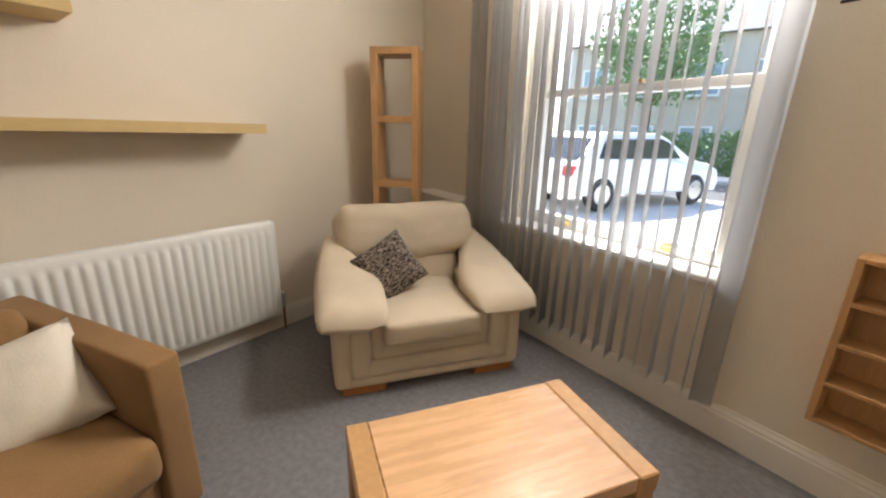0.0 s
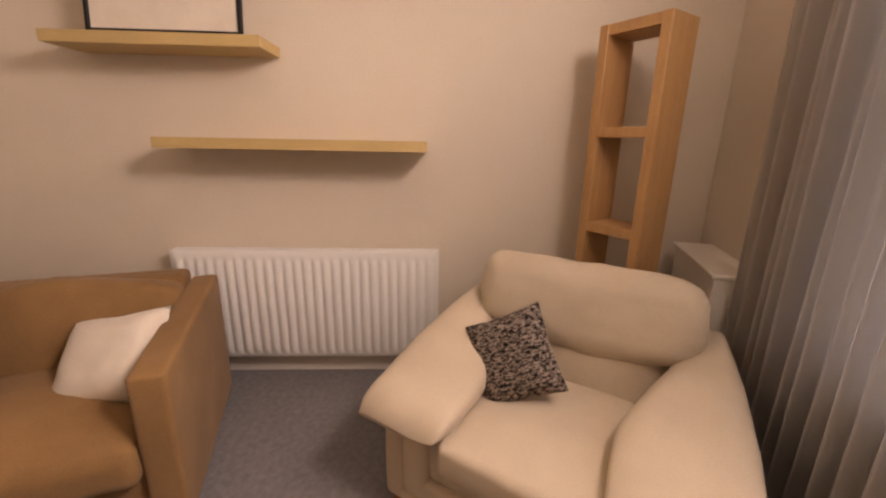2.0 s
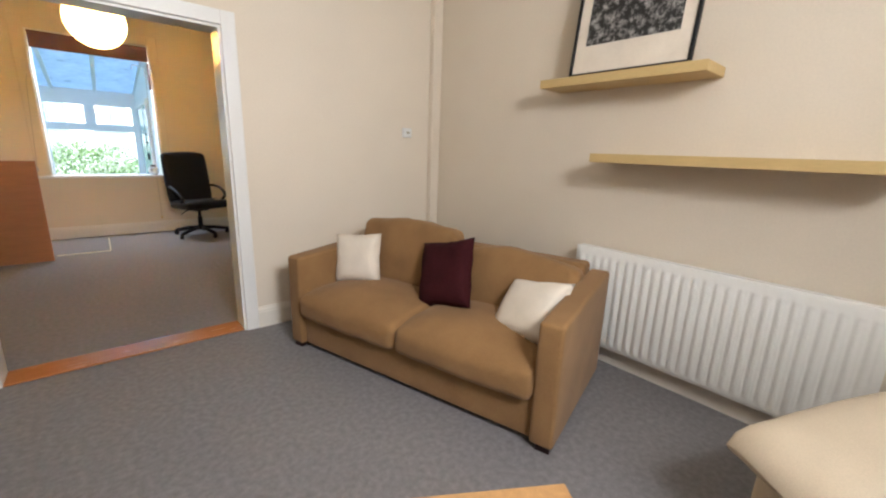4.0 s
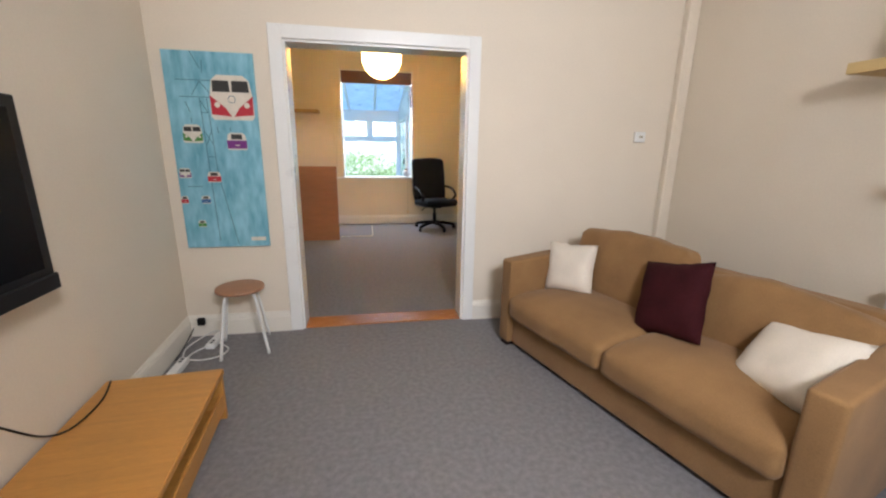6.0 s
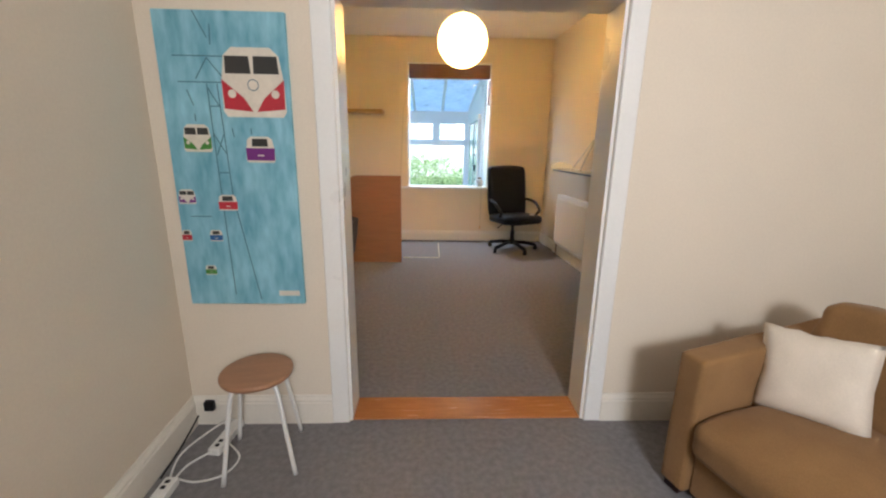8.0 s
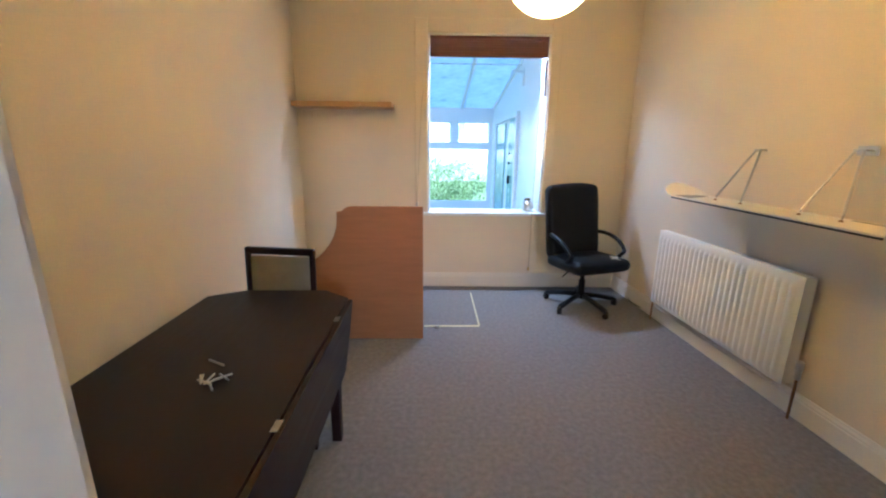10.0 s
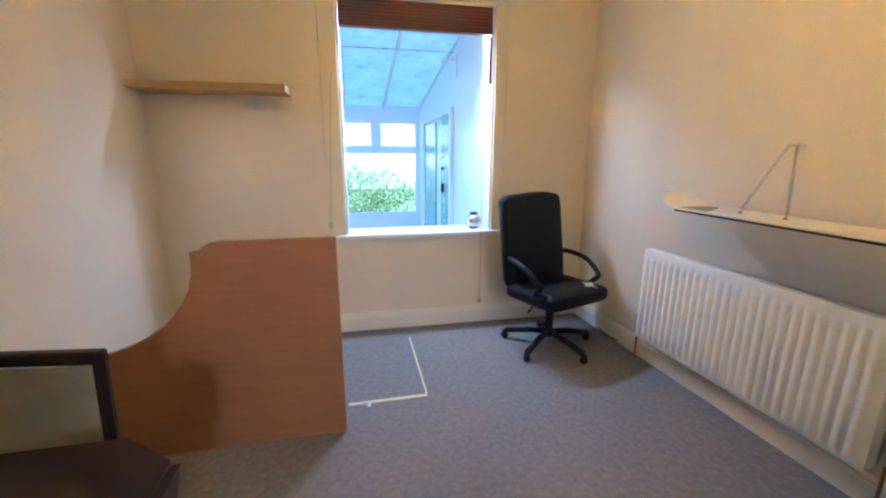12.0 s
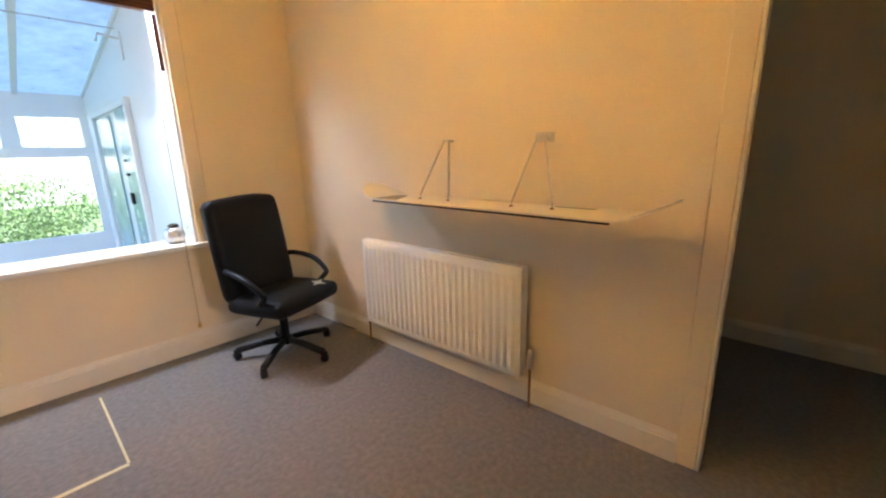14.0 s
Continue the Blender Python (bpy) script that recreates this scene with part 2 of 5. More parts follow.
def soft_box(w, d, h, r, puff=0.0, side=0.0, core=6, wrinkle=0.0, seed=0.0):
    """A stuffed block round its own centre: rounded by r, swollen at the top and bottom by puff and at the sides by side."""
    bm = bmesh.new()

    def steps(half):
        rr = min(r, half * 0.98)
        c = half - rr
        edge = [half - rr * (1 - k) for k in (0.0, 0.35, 0.7, 1.0)]
        inner = [-c + 2 * c * i / core for i in range(core + 1)]
        return sorted({round(v, 5) for v in [-e for e in edge] + inner + edge})

    H = (w / 2, d / 2, h / 2)
    ax = [steps(v) for v in H]
    cache = {}

    def vert(p):
        key = tuple(round(v, 5) for v in p)
        if key in cache:
            return cache[key]
        q = Vector(p)
        c = Vector([max(-(H[i] - min(r, H[i] * 0.98)), min(H[i] - min(r, H[i] * 0.98), q[i])) for i in range(3)])
        dl = q - c
        rad = min(r, min(H) * 0.98)
        if dl.length > 1e-6:
            e = Vector([dl[i] / max(min(r, H[i] * 0.98), 1e-5) for i in range(3)]).normalized()
            q = c + Vector([e[i] * min(r, H[i] * 0.98) for i in range(3)])
        fx, fy, fz = [q[i] / H[i] for i in range(3)]
        q.z += puff * fz * (1 - fx * fx) * (1 - fy * fy)
        q.x += side * fx * (1 - fy * fy) * (1 - fz * fz)
        q.y += side * fy * (1 - fx * fx) * (1 - fz * fz)
        if wrinkle:
            n = noise.noise(Vector((p[0] * 7 + seed, p[1] * 7, p[2] * 7))) + 0.6 * noise.noise(Vector((p[0] * 15, p[1] * 15 + seed, p[2] * 15)))
            q += q.normalized() * wrinkle * n
        cache[key] = bm.verts.new(q)
        return cache[key]

    for a in range(3):
        b, c = (a + 1) % 3, (a + 2) % 3
        for s in (-1, 1):
            for i in range(len(ax[b]) - 1):
                for j in range(len(ax[c]) - 1):
                    quad = []
                    for ii, jj in ((i, j), (i + 1, j), (i + 1, j + 1), (i, j + 1)):
                        p = [0, 0, 0]
                        p[a], p[b], p[c] = s * H[a], ax[b][ii], ax[c][jj]
                        quad.append(vert(p))
                    if len(set(quad)) == 4:
                        try:
                            bm.faces.new(quad)
                        except ValueError:
                            pass
    return bm


def pillow_mesh(w, h, t, seed):
    """A square scatter cushion in its own x-z plane with pointed corners and a pinched seam."""
    bm = bmesh.new()
    n = 16
    rows = {}
    for s in (-1, 1):
        for i in range(n + 1):
            for j in range(n + 1):
                u, v = 2 * i / n - 1, 2 * j / n - 1
                rim = i in (0, n) or j in (0, n)
                if rim and s == 1:
                    rows[s, i, j] = rows[-1, i, j]
                    continue
                k = max(0.0, (1 - u ** 4)) * max(0.0, (1 - v ** 4))
                pin = 1 - 0.07 * (1 - abs(u * v))
                y = s * t / 2 * k ** 0.55 + (0.006 * noise.noise(Vector((u * 3 + seed, v * 3, s))) if not rim else 0)
                rows[s, i, j] = bm.verts.new((u * w / 2 * pin, y, v * h / 2 * pin + 0.006 * noise.noise(Vector((u * 4, v * 4, seed)))))
    for s in (-1, 1):
        for i in range(n):
            for j in range(n):
                bm.faces.new([rows[s, a, b] for a, b in ((i, j), (i + 1, j), (i + 1, j + 1), (i, j + 1))])
    return bm


def add_tube(bm, pts, r, sides=8):
    pts = [Vector(p) for p in pts]
    rings = []
    for i, p in enumerate(pts):
        d = (pts[min(i + 1, len(pts) - 1)] - pts[max(i - 1, 0)]).normalized()
        a = d.orthogonal().normalized() if abs(d.z) > 0.9 else Vector((0, 0, 1)).cross(d).normalized()
        b = d.cross(a)
        rings.append([bm.verts.new(p + r * (math.cos(t) * a + math.sin(t) * b)) for t in [2 * math.pi * k / sides for k in range(sides)]])
    for q0, q1 in zip(rings, rings[1:]):
        for k in range(sides):
            bm.faces.new([q0[k], q0[(k + 1) % sides], q1[(k + 1) % sides], q1[k]])
    bm.faces.new(rings[0])
    bm.faces.new(rings[-1])
    return bm


def tube(pts, r, sides=8):
    return add_tube(bmesh.new(), pts, r, sides)


def curve_pts(pts, n=8):
    """A smooth line through a few points."""
    pts = [Vector(p) for p in pts]
    P = [pts[0]] + pts + [pts[-1]]
    out = []
    for i in range(1, len(P) - 2):
        for k in range(n):
            t = k / n
            a, b, c, d = P[i - 1], P[i], P[i + 1], P[i + 2]
            out.append(0.5 * ((2 * b) + (c - a) * t + (2 * a - 5 * b + 4 * c - d) * t * t + (3 * b - a - 3 * c + d) * t ** 3))
    return out + [pts[-1]]


def lathe(profile, sides=24):
    """Round body from (radius, height) pairs."""
    bm = bmesh.new()
    rings = [[bm.verts.new((r * math.cos(2 * math.pi * k / sides), r * math.sin(2 * math.pi * k / sides), z)) for k in range(sides)] for r, z in profile]
    for a, b in zip(rings, rings[1:]):
        for k in range(sides):
            bm.faces.new([a[k], a[(k + 1) % sides], b[(k + 1) % sides], b[k]])
    bm.faces.new(rings[0])
    bm.faces.new(rings[-1])
    return bm


def slab(outline, t0, t1, axis="z"):
    """A flat outline given thickness. axis z: (x, y); axis y: (x, z); axis x: (y, z)."""
    bm = bmesh.new()

    def at(p, t):
        return {"z": (p[0], p[1], t), "y": (p[0], t, p[1]), "x": (t, p[0], p[1])}[axis]

    a = [bm.verts.new(at(p, t0)) for p in outline]
    b = [bm.verts.new(at(p, t1)) for p in outline]
    n = len(outline)
    bm.faces.new(a)
    bm.faces.new(b)
    for i in range(n):
        bm.faces.new([a[i], a[(i + 1) % n], b[(i + 1) % n], b[i]])
    return bm


# ---- walls: the room lies to the right of the line p0 -> p1 ----
CEIL = 2.97


def line_pose(p0, p1):
    u = (Vector(p1) - Vector(p0)).normalized()
    return Matrix(((u.x, -u.y, 0, p0[0]), (u.y, u.x, 0, p0[1]), (0, 0, 1, 0), (0, 0, 0, 1))), (Vector(p1) - Vector(p0)).length


def wall(name, p0, p1, thick, mat, label, holes=(), ext0=0.0, ext1=0.0, top=CEIL + 0.1, base=-0.1):
    m, n = line_pose(p0, p1)
    bm = bmesh.new()
    x = -ext0
    for a, b, z0, z1 in sorted(holes):
        add_box(bm, x, a, 0, thick, base, top)
        if z0 > base + 0.11:
            add_box(bm, a, b, 0, thick, base, z0)
        add_box(bm, a, b, 0, thick, z1, top)
        x = b
    add_box(bm, x, n + ext1, 0, thick, base, top)
    return setting(name, bm, mat, label, m)


def skirting(p0, p1, a, b, height=0.15, mat=M_TRIM):
    m, n = line_pose(p0, p1)
    prof = [(0.0, 0.0), (-0.018, 0.0), (-0.018, height * 0.74), (-0.014, height * 0.78), (-0.015, height * 0.84), (-0.008, height * 0.93), (-0.006, height), (0.0, height)]
    bm = bmesh.new()
    r0, r1 = [[bm.verts.new((x, y - 0.001, z)) for y, z in prof] for x in (a, b if b is not None else n)]
    for i in range(len(prof)):
        j = (i + 1) % len(prof)
        bm.faces.new([r0[i], r0[j], r1[j], r1[i]])
    bm.faces.new(r0)
    bm.faces.new(r1)
    return setting("baseboard", bm, mat, "painted moulded skirting board", m)


WIN0, WIN1 = (-1.60, 3.592), (2.0, 2.44)
TV0, TV1 = (2.0, 2.44), (2.20, -1.0)
BW0, BW1 = (2.66, -5.42), (-0.80, -5.36)
BB0, BB1 = (-0.80, -5.36), (-0.92, -2.22)
BL0, BL1 = (2.54, -1.19), (2.66, -5.42)
U0, U1, SILL, HEAD = 1.14, 2.54, 0.72, 2.50
wall("wall_window", WIN0, WIN1, 0.28, M_WALL, "cream painted plaster wall round the street window", [(U0, U1, SILL, HEAD)], 0.3, 0.3)
wall("wall_radiator", (-1.6, -1.0), WIN0, 0.2, M_WALL, "cream painted plaster wall with radiator and shelves", (), 0.0, 0.3)
wall("wall_television", TV0, TV1, 0.2, M_WALL, "cream painted plaster wall behind the television", (), 0.3, 0.0)
wall("wall_doorway", (2.9, -1.0), (-2.9, -1.0), 0.19, M_WALL, "cream plaster partition wall with a wide doorway", [(2.9 - 1.40, 2.9 - 0.15, 0.0, 2.045)])
wall("wall_back_left", BL0, BL1, 0.2, M_WALL_BACK, "warm cream painted plaster wall", (), 0.0, 0.3)
XB0, XB1 = 1.345, 2.575
wall("wall_back_window", BW0, BW1, 0.26, M_WALL_BACK, "warm cream plaster wall with a tall window opening", [(XB0, XB1, 0.845, 2.63)], 0.3, 0.3)
wall("wall_snowboard", BB0, BB1, 0.11, M_WALL_BACK, "warm cream plaster wall above the radiator", ())
wall("wall_hall", (-2.62, -4.4), (-2.62, -1.19), 0.15, M_WALL, "shaded cream wall of the hall", ())
wall("wall_hall_end", (-0.9, -4.4), (-2.7, -4.4), 0.15, M_WALL, "shaded cream end wall of the hall", ())

setting("floor", box(-2.75, 2.9, -5.6, 4.0, -0.1, 0.0), M_CARPET, "worn grey short-pile fitted carpet")
setting("ceiling", box(-1.9, 2.6, -1.1, 4.1, CEIL, CEIL + 0.12), M_CEIL, "white painted ceiling")
setting("ceiling_back", box(-2.8, 3.0, -5.7, -1.1, CEIL - 0.002, CEIL + 0.11), M_CEIL, "white painted ceiling of the back room")

skirting((-1.6, -1.0), WIN0, 0.0, None)
skirting(WIN0, WIN1, 0.0, None, 0.17)
skirting(TV0, TV1, 0.0, None, 0.16)
skirting((2.9, -1.0), (-2.9, -1.0), 0.70, 2.9 - 1.485, 0.16)
skirting((2.9, -1.0), (-2.9, -1.0), 2.9 - 0.065, 4.5, 0.16)
skirting(BL0, BL1, 0.0, None)
skirting(BW0, BW1, 0.0, None, 0.16)
skirting(BB0, BB1, 0.0, 3.06, 0.15)
skirting((-2.62, -4.4), (-2.62, -1.19), 0.0, None, 0.16)

# door casing, lining and threshold
for y, s in ((-1.0, 1), (-1.19, -1)):
    bm = bmesh.new()
    for x0, x1, z0, z1 in ((0.065, 0.15, 0, 2.13), (1.40, 1.485, 0, 2.13), (0.15, 1.40, 2.045, 2.13)):
        add_box(bm, x0, x1, min(y, y + s * 0.018), max(y, y + s * 0.018), z0, z1, 0.004)
    setting("trim", bm, M_WHITE, "white gloss door casing")
bm = bmesh.new()
add_box(bm, 0.15, 0.165, -1.186, -1.004, 0, 2.03)
add_box(bm, 1.385, 1.40, -1.186, -1.004, 0, 2.03)
add_box(bm, 0.15, 1.40, -1.186, -1.004, 2.03, 2.045)
setting("trim", bm, M_WHITE, "white gloss door lining")
setting("threshold", box(0.165, 1.385, -1.188, -1.0, 0.002, 0.014, 0.004), M_THRESH, "varnished orange wooden threshold strip")
# casing at the end of the snowboard wall
m_bb, n_bb = line_pose(BB0, BB1)
setting("trim", box(n_bb - 0.085, n_bb, -0.014, -0.001, 0, 2.2, 0.004), M_WALL_BACK, "cream painted flat casing", m_bb)
setting("trim", box(n_bb + 0.001, n_bb + 0.016, -0.014, 0.11, 0, 2.2, 0.004), M_TRIM, "cream painted opening edge", m_bb)
# boxed pipe in the corner
setting("trim", box(-1.6, -1.505, -1.0, -0.94, 0.0, CEIL, 0.006), M_WALL, "painted boxed-in pipe in the corner")


# ---- street window: sliding sash, sill, vertical blind ----
m_win, n_win = line_pose(WIN0, WIN1)
win = tagged(new("window_1"), "white painted sliding sash window onto the street", "window", "", "structure")
win.matrix_basis = m_win
frame_bm = bmesh.new()
add_box(frame_bm, U0, U0 + 0.09, 0.12, 0.24, SILL + 0.03, HEAD, 0.004)
add_box(frame_bm, U1 - 0.07, U1, 0.12, 0.24, SILL + 0.03, HEAD, 0.004)
add_box(frame_bm, U0 + 0.09, U1 - 0.07, 0.12, 0.24, HEAD - 0.06, HEAD, 0.004)
part("window_frame", frame_bm, M_WHITE, win)
part("window_sill", box(U0 - 0.1, U1 + 0.02, -0.045, 0.26, SILL - 0.002, SILL + 0.03, 0.008, 2), M_WHITE, win, "white gloss window board")
for nm, y, z0, z1 in (("lower_sash", 0.135, SILL + 0.03, 1.60), ("upper_sash", 0.185, 1.555, HEAD - 0.06)):
    bm = bmesh.new()
    a, b = U0 + 0.09, U1 - 0.07
    add_box(bm, a, a + 0.055, y, y + 0.045, z0, z1, 0.003)
    add_box(bm, b - 0.055, b, y, y + 0.045, z0, z1, 0.003)
    add_box(bm, a + 0.055, b - 0.055, y, y + 0.045, z0, z0 + (0.075 if nm == "lower_sash" else 0.045), 0.003)
    add_box(bm, a + 0.055, b - 0.055, y, y + 0.045, z1 - 0.045, z1, 0.003)
    sash = part(nm, bm, M_WHITE, win)
    pane = part("pane", box(a + 0.055, b - 0.055, y + 0.02, y + 0.024, z0 + 0.04, z1 - 0.045), M_GLASS, sash)
    pane.visible_shadow = False
lat = bmesh.new()
add_box(lat, 1.86, 1.93, 0.12, 0.15, 1.60, 1.615, 0.003)
add_box(lat, 1.88, 1.895, 0.10, 0.16, 1.615, 1.63, 0.003)
part("latch", lat, M_BRASS, win, "brass sash fastener")
for u in (1.55, 2.2):
    part("sash_lift", box(u - 0.03, u + 0.03, 0.11, 0.135, 0.775, 0.80, 0.005), M_BRASS, win, "brass sash lift")

blind = tagged(new("vertical_blind"), "vertical blind with grey and white fabric vanes, mostly open", "blind")
blind.matrix_basis = m_win
part("headrail", box(0.80, 2.65, -0.115, -0.06, 2.60, 2.64, 0.005), M_PLASTIC, blind)
part("bracket", box(0.86, 0.90, -0.10, -0.001, 2.61, 2.65, 0.002), M_PLASTIC, blind)
part("bracket", box(2.50, 2.54, -0.10, -0.001, 2.61, 2.65, 0.002), M_PLASTIC, blind)


def vane_mesh(width, z0, z1):
    bm = bmesh.new()
    n = 6
    a, b = [], []
    for z in (z0, z1):
        for lst, off in ((a, 0.0006), (b, -0.0006)):
            lst.append([bm.verts.new((width * (i / n - 0.5), off + 0.006 * math.sin(math.pi * i / n), z + (0.02 * i / n if z == z0 else 0))) for i in range(n + 1)])
    for lst in (a, b):
        for i in range(n):
            bm.faces.new([lst[0][i], lst[0][i + 1], lst[1][i + 1], lst[1][i]])
    for i in (0, n):
        bm.faces.new([a[0][i], a[1][i], b[1][i], b[0][i]])
    me = bpy.data.meshes.new("vane")
    bm.to_mesh(me)
    bm.free()
    me.materials.append(M_VANE)
    me.shade_smooth()
    return me


vane_me = vane_mesh(0.089, 0.17, 2.60)
rv = random.Random(4)
count = 23
for i in range(count):
    u = 0.835 + (2.565 - 0.835) * i / (count - 1)
    ang = 105 + rv.uniform(-8, 8)
    if i == count - 1:
        ang = 4
    v = new("vane", vane_me)
    v.parent = blind
    v.matrix_basis = pose(u, -0.088, 0, rv.uniform(-0.4, 0.4), rv.uniform(-0.5, 0.5), ang)


# ---- front room things ----
def radiator(m, L, H, flutes, label):
    """Panel radiator; local x along the wall, y out of the wall (0 at the wall), z from its lower edge."""
    t = thing("radiator", m, label, "radiator")
    bm = bmesh.new()
    pitch = (L - 0.05) / flutes
    us = [0.0, 0.025]
    for k in range(flutes):
        us += [0.025 + pitch * (k + q) for q in (0.12, 0.28, 0.72, 0.88)]
    us += [L - 0.025, L]
    zs = [0.0, 0.02, 0.035, 0.05, 0.065, H - 0.075, H - 0.06, H - 0.045, H - 0.02, H]

    def depth(u, z):
        k = (u - 0.025) / pitch
        q = abs((k % 1) - 0.5)
        fl = max(0.0, min(1.0, (0.40 - q) / 0.16)) if 0.025 < u < L - 0.025 else 0.0
        e = max(0.0, min(1.0, min(z - 0.03, H - 0.045 - z) / 0.03))
        edge = -0.012 if z in (0.0, H) or u in (0.0, L) else 0.0
        return 0.118 + 0.013 * fl * e + edge

    g = [[bm.verts.new((u, depth(u, z), z)) for z in zs] for u in us]
    for i in range(len(us) - 1):
        for j in range(len(zs) - 1):
            bm.faces.new([g[i][j], g[i + 1][j], g[i + 1][j + 1], g[i][j + 1]])
    part("front_panel", bm, M_RAD, t, "", None, True)
    part("back_panel", box(0.0, L, 0.03, 0.045, 0.0, H - 0.01, 0.004), M_RAD, t)
    bm = bmesh.new()
    add_box(bm, 0.004, L - 0.004, 0.045, 0.052, H - 0.012, H - 0.002)
    add_box(bm, 0.004, L - 0.004, 0.100, 0.106, H - 0.012, H - 0.002)
    add_box(bm, 0.004, L - 0.004, 0.056, 0.096, H - 0.014, H - 0.005)
    part("top_grille", bm, M_RAD, t)
    for u in (0.0, L - 0.003):
        part("side_panel", box(u, u + 0.003, 0.045, 0.106, 0.01, H - 0.012), M_RAD, t)
    for u in (0.12, L - 0.16):
        part("wall_bracket", box(u, u + 0.04, 0.002, 0.03, 0.1, H - 0.1, 0.002), M_STEEL, t)
    return t


def valve(t, u, out, z, base):
    part("valve", lathe([(0.012, z - 0.03), (0.016, z - 0.02), (0.016, z + 0.03), (0.02, z + 0.035), (0.02, z + 0.075), (0.012, z + 0.085)], 12), M_STEEL, t, "chrome radiator valve", pose(u, out, 0), True)
    part("pipe", tube([(u, out, base), (u, out, z - 0.02)], 0.0075, 8), M_COPPER, t, "dull copper pipe")


RZ = 0.14
rad = radiator(Matrix.Translation((-1.6, 2.06, RZ)) @ pose(0, 0, 0, 0, 0, -90), 1.43, 0.635, 27, "long white panel radiator below a floating shelf")
valve(rad, -0.035, 0.06, 0.05, -RZ)
valve(rad, 1.465, 0.06, 0.05, -RZ)


def floating_shelf(m, L, D, H, mat, label):
    t = thing("floating_shelf", m, label, "shelf")
    part("board", box(0, L, 0.002, D, 0, H, 0.003), mat, t)
    part("edge_band", box(0.001, L - 0.001, D, D + 0.002, 0.001, H - 0.001), mat, t)
    return t


M_SHELF = material("pale_birch_floating_shelf", (0.56, 0.40, 0.17), 0.5, 0.1, 5, 0.05, 40, stretch=(0.8, 9, 9))
floating_shelf(pose(-1.6, 1.99, 1.30, 0, 0, -90), 1.265, 0.25, 0.05, M_SHELF, "long pale birch floating shelf, empty, above the radiator")
floating_shelf(pose(-1.6, 1.26, 1.735, 0, 0, -90), 0.93, 0.25, 0.05, M_SHELF, "short pale birch floating shelf holding a framed print")

pic = thing("framed_print", pose(-1.41, 0.83, 1.786, 0, -7, 0), "black and white photograph in a thin black frame on a shelf", "picture")
PW, PH = 0.67, 0.95
bm = bmesh.new()
add_box(bm, -0.012, 0.012, -PW / 2, PW / 2, 0, 0.018, 0.002)
add_box(bm, -0.012, 0.012, -PW / 2, PW / 2, PH - 0.018, PH, 0.002)
add_box(bm, -0.012, 0.012, -PW / 2, -PW / 2 + 0.018, 0.018, PH - 0.018, 0.002)
add_box(bm, -0.012, 0.012, PW / 2 - 0.018, PW / 2, 0.018, PH - 0.018, 0.002)
part("picture_frame", bm, M_BLACK, pic)
part("mount", box(-0.006, 0.002, -PW / 2 + 0.016, PW / 2 - 0.016, 0.016, PH - 0.016), M_PILLOW, pic, "white card mount")
part("print", box(0.0, 0.0026, -0.255, 0.255, -0.30, 0.34), M_PRINT, pic, "black and white city photograph", pose(0.002, 0, 0.47))

# thermostat
th = thing("thermostat", pose(-1.26, -1.0, 1.48), "small white wall thermostat box", "thermostat")
part("case", box(-0.045, 0.045, 0.001, 0.028, -0.04, 0.04, 0.006, 2), M_PLASTIC, th)
part("dial", box(-0.02, 0.012, 0.028, 0.033, -0.008, 0.010, 0.003), M_BEIGECLOTH, th, "beige dial window")


def sofa():
    """Local x along the sofa (0 to L), y forward, z up; origin at the back end of the arm by the radiator."""
    L, D, A = 1.83, 0.88, 0.115
    t = thing("sofa", pose(-1.391, 0.923, 0, 0, 0, 286.4), "two-seater tan velour sofa with loose seat and back cushions", "sofa")
    part("base", soft_box(L - 2 * A, D - 0.045, 0.22, 0.012, 0, 0, 4), M_SOFA, t, "", pose(L / 2, D / 2 - 0.012, 0.145), True)
    for x, s in ((A / 2, 1.0), (L - A / 2, 4.0)):
        arm = soft_box(A, D, 0.61, 0.018, 0, 0.004, 9, 0.003, s)
        for v in arm.verts:
            if v.co.z > 0:
                v.co.z += (0.012 - 0.045 * (v.co.y / D)) * v.co.z / 0.305
        part("arm", arm, M_SOFA, t, "", pose(x, D / 2, 0.34), True)
    part("back_frame", soft_box(L - 2 * A, 0.15, 0.68, 0.03, 0, 0, 6, 0.003), M_SOFA, t, "", pose(L / 2, 0.082, 0.385, 3), True)
    w = (L - 2 * A) / 2
    for k in (0, 1):
        x = A + w * (k + 0.5)
        seat = soft_box(w - 0.006, 0.70, 0.155, 0.045, 0.045, 0.014, 11, 0.006, k * 5.0)
        for v in seat.verts:
            v.co.z -= 0.05 * max(0.0, v.co.y / 0.345 - 0.55)
        part("seat_cushion", seat, M_SOFA, t, "", pose(x, 0.556, 0.335), True)
        back = soft_box(w - 0.01, 0.19, 0.44 if k else 0.40, 0.05, 0.012, 0.03, 12, 0.016, 3 + k * 5.0)
        for v in back.verts:
            if v.co.z > 0:
                u = v.co.x / w
                v.co.z += (0.02 * math.cos(3.1 * u) if k else 0.022 * math.cos(6.3 * u) - 0.012) * v.co.z / 0.2
        part("back_cushion", back, M_SOFA, t, "", pose(x, 0.235, 0.60 if k else 0.555, 11, 0, 0), True)
    for x in (0.05, L - 0.05):
        for y in (0.08, D - 0.05):
            part("foot", box(x - 0.035, x + 0.035, y - 0.035, y + 0.035, 0.0, 0.04, 0.004), M_DARKWOOD, t, "dark wooden block foot")
    return t


SOFA = sofa()
MS = SOFA.matrix_basis.copy()


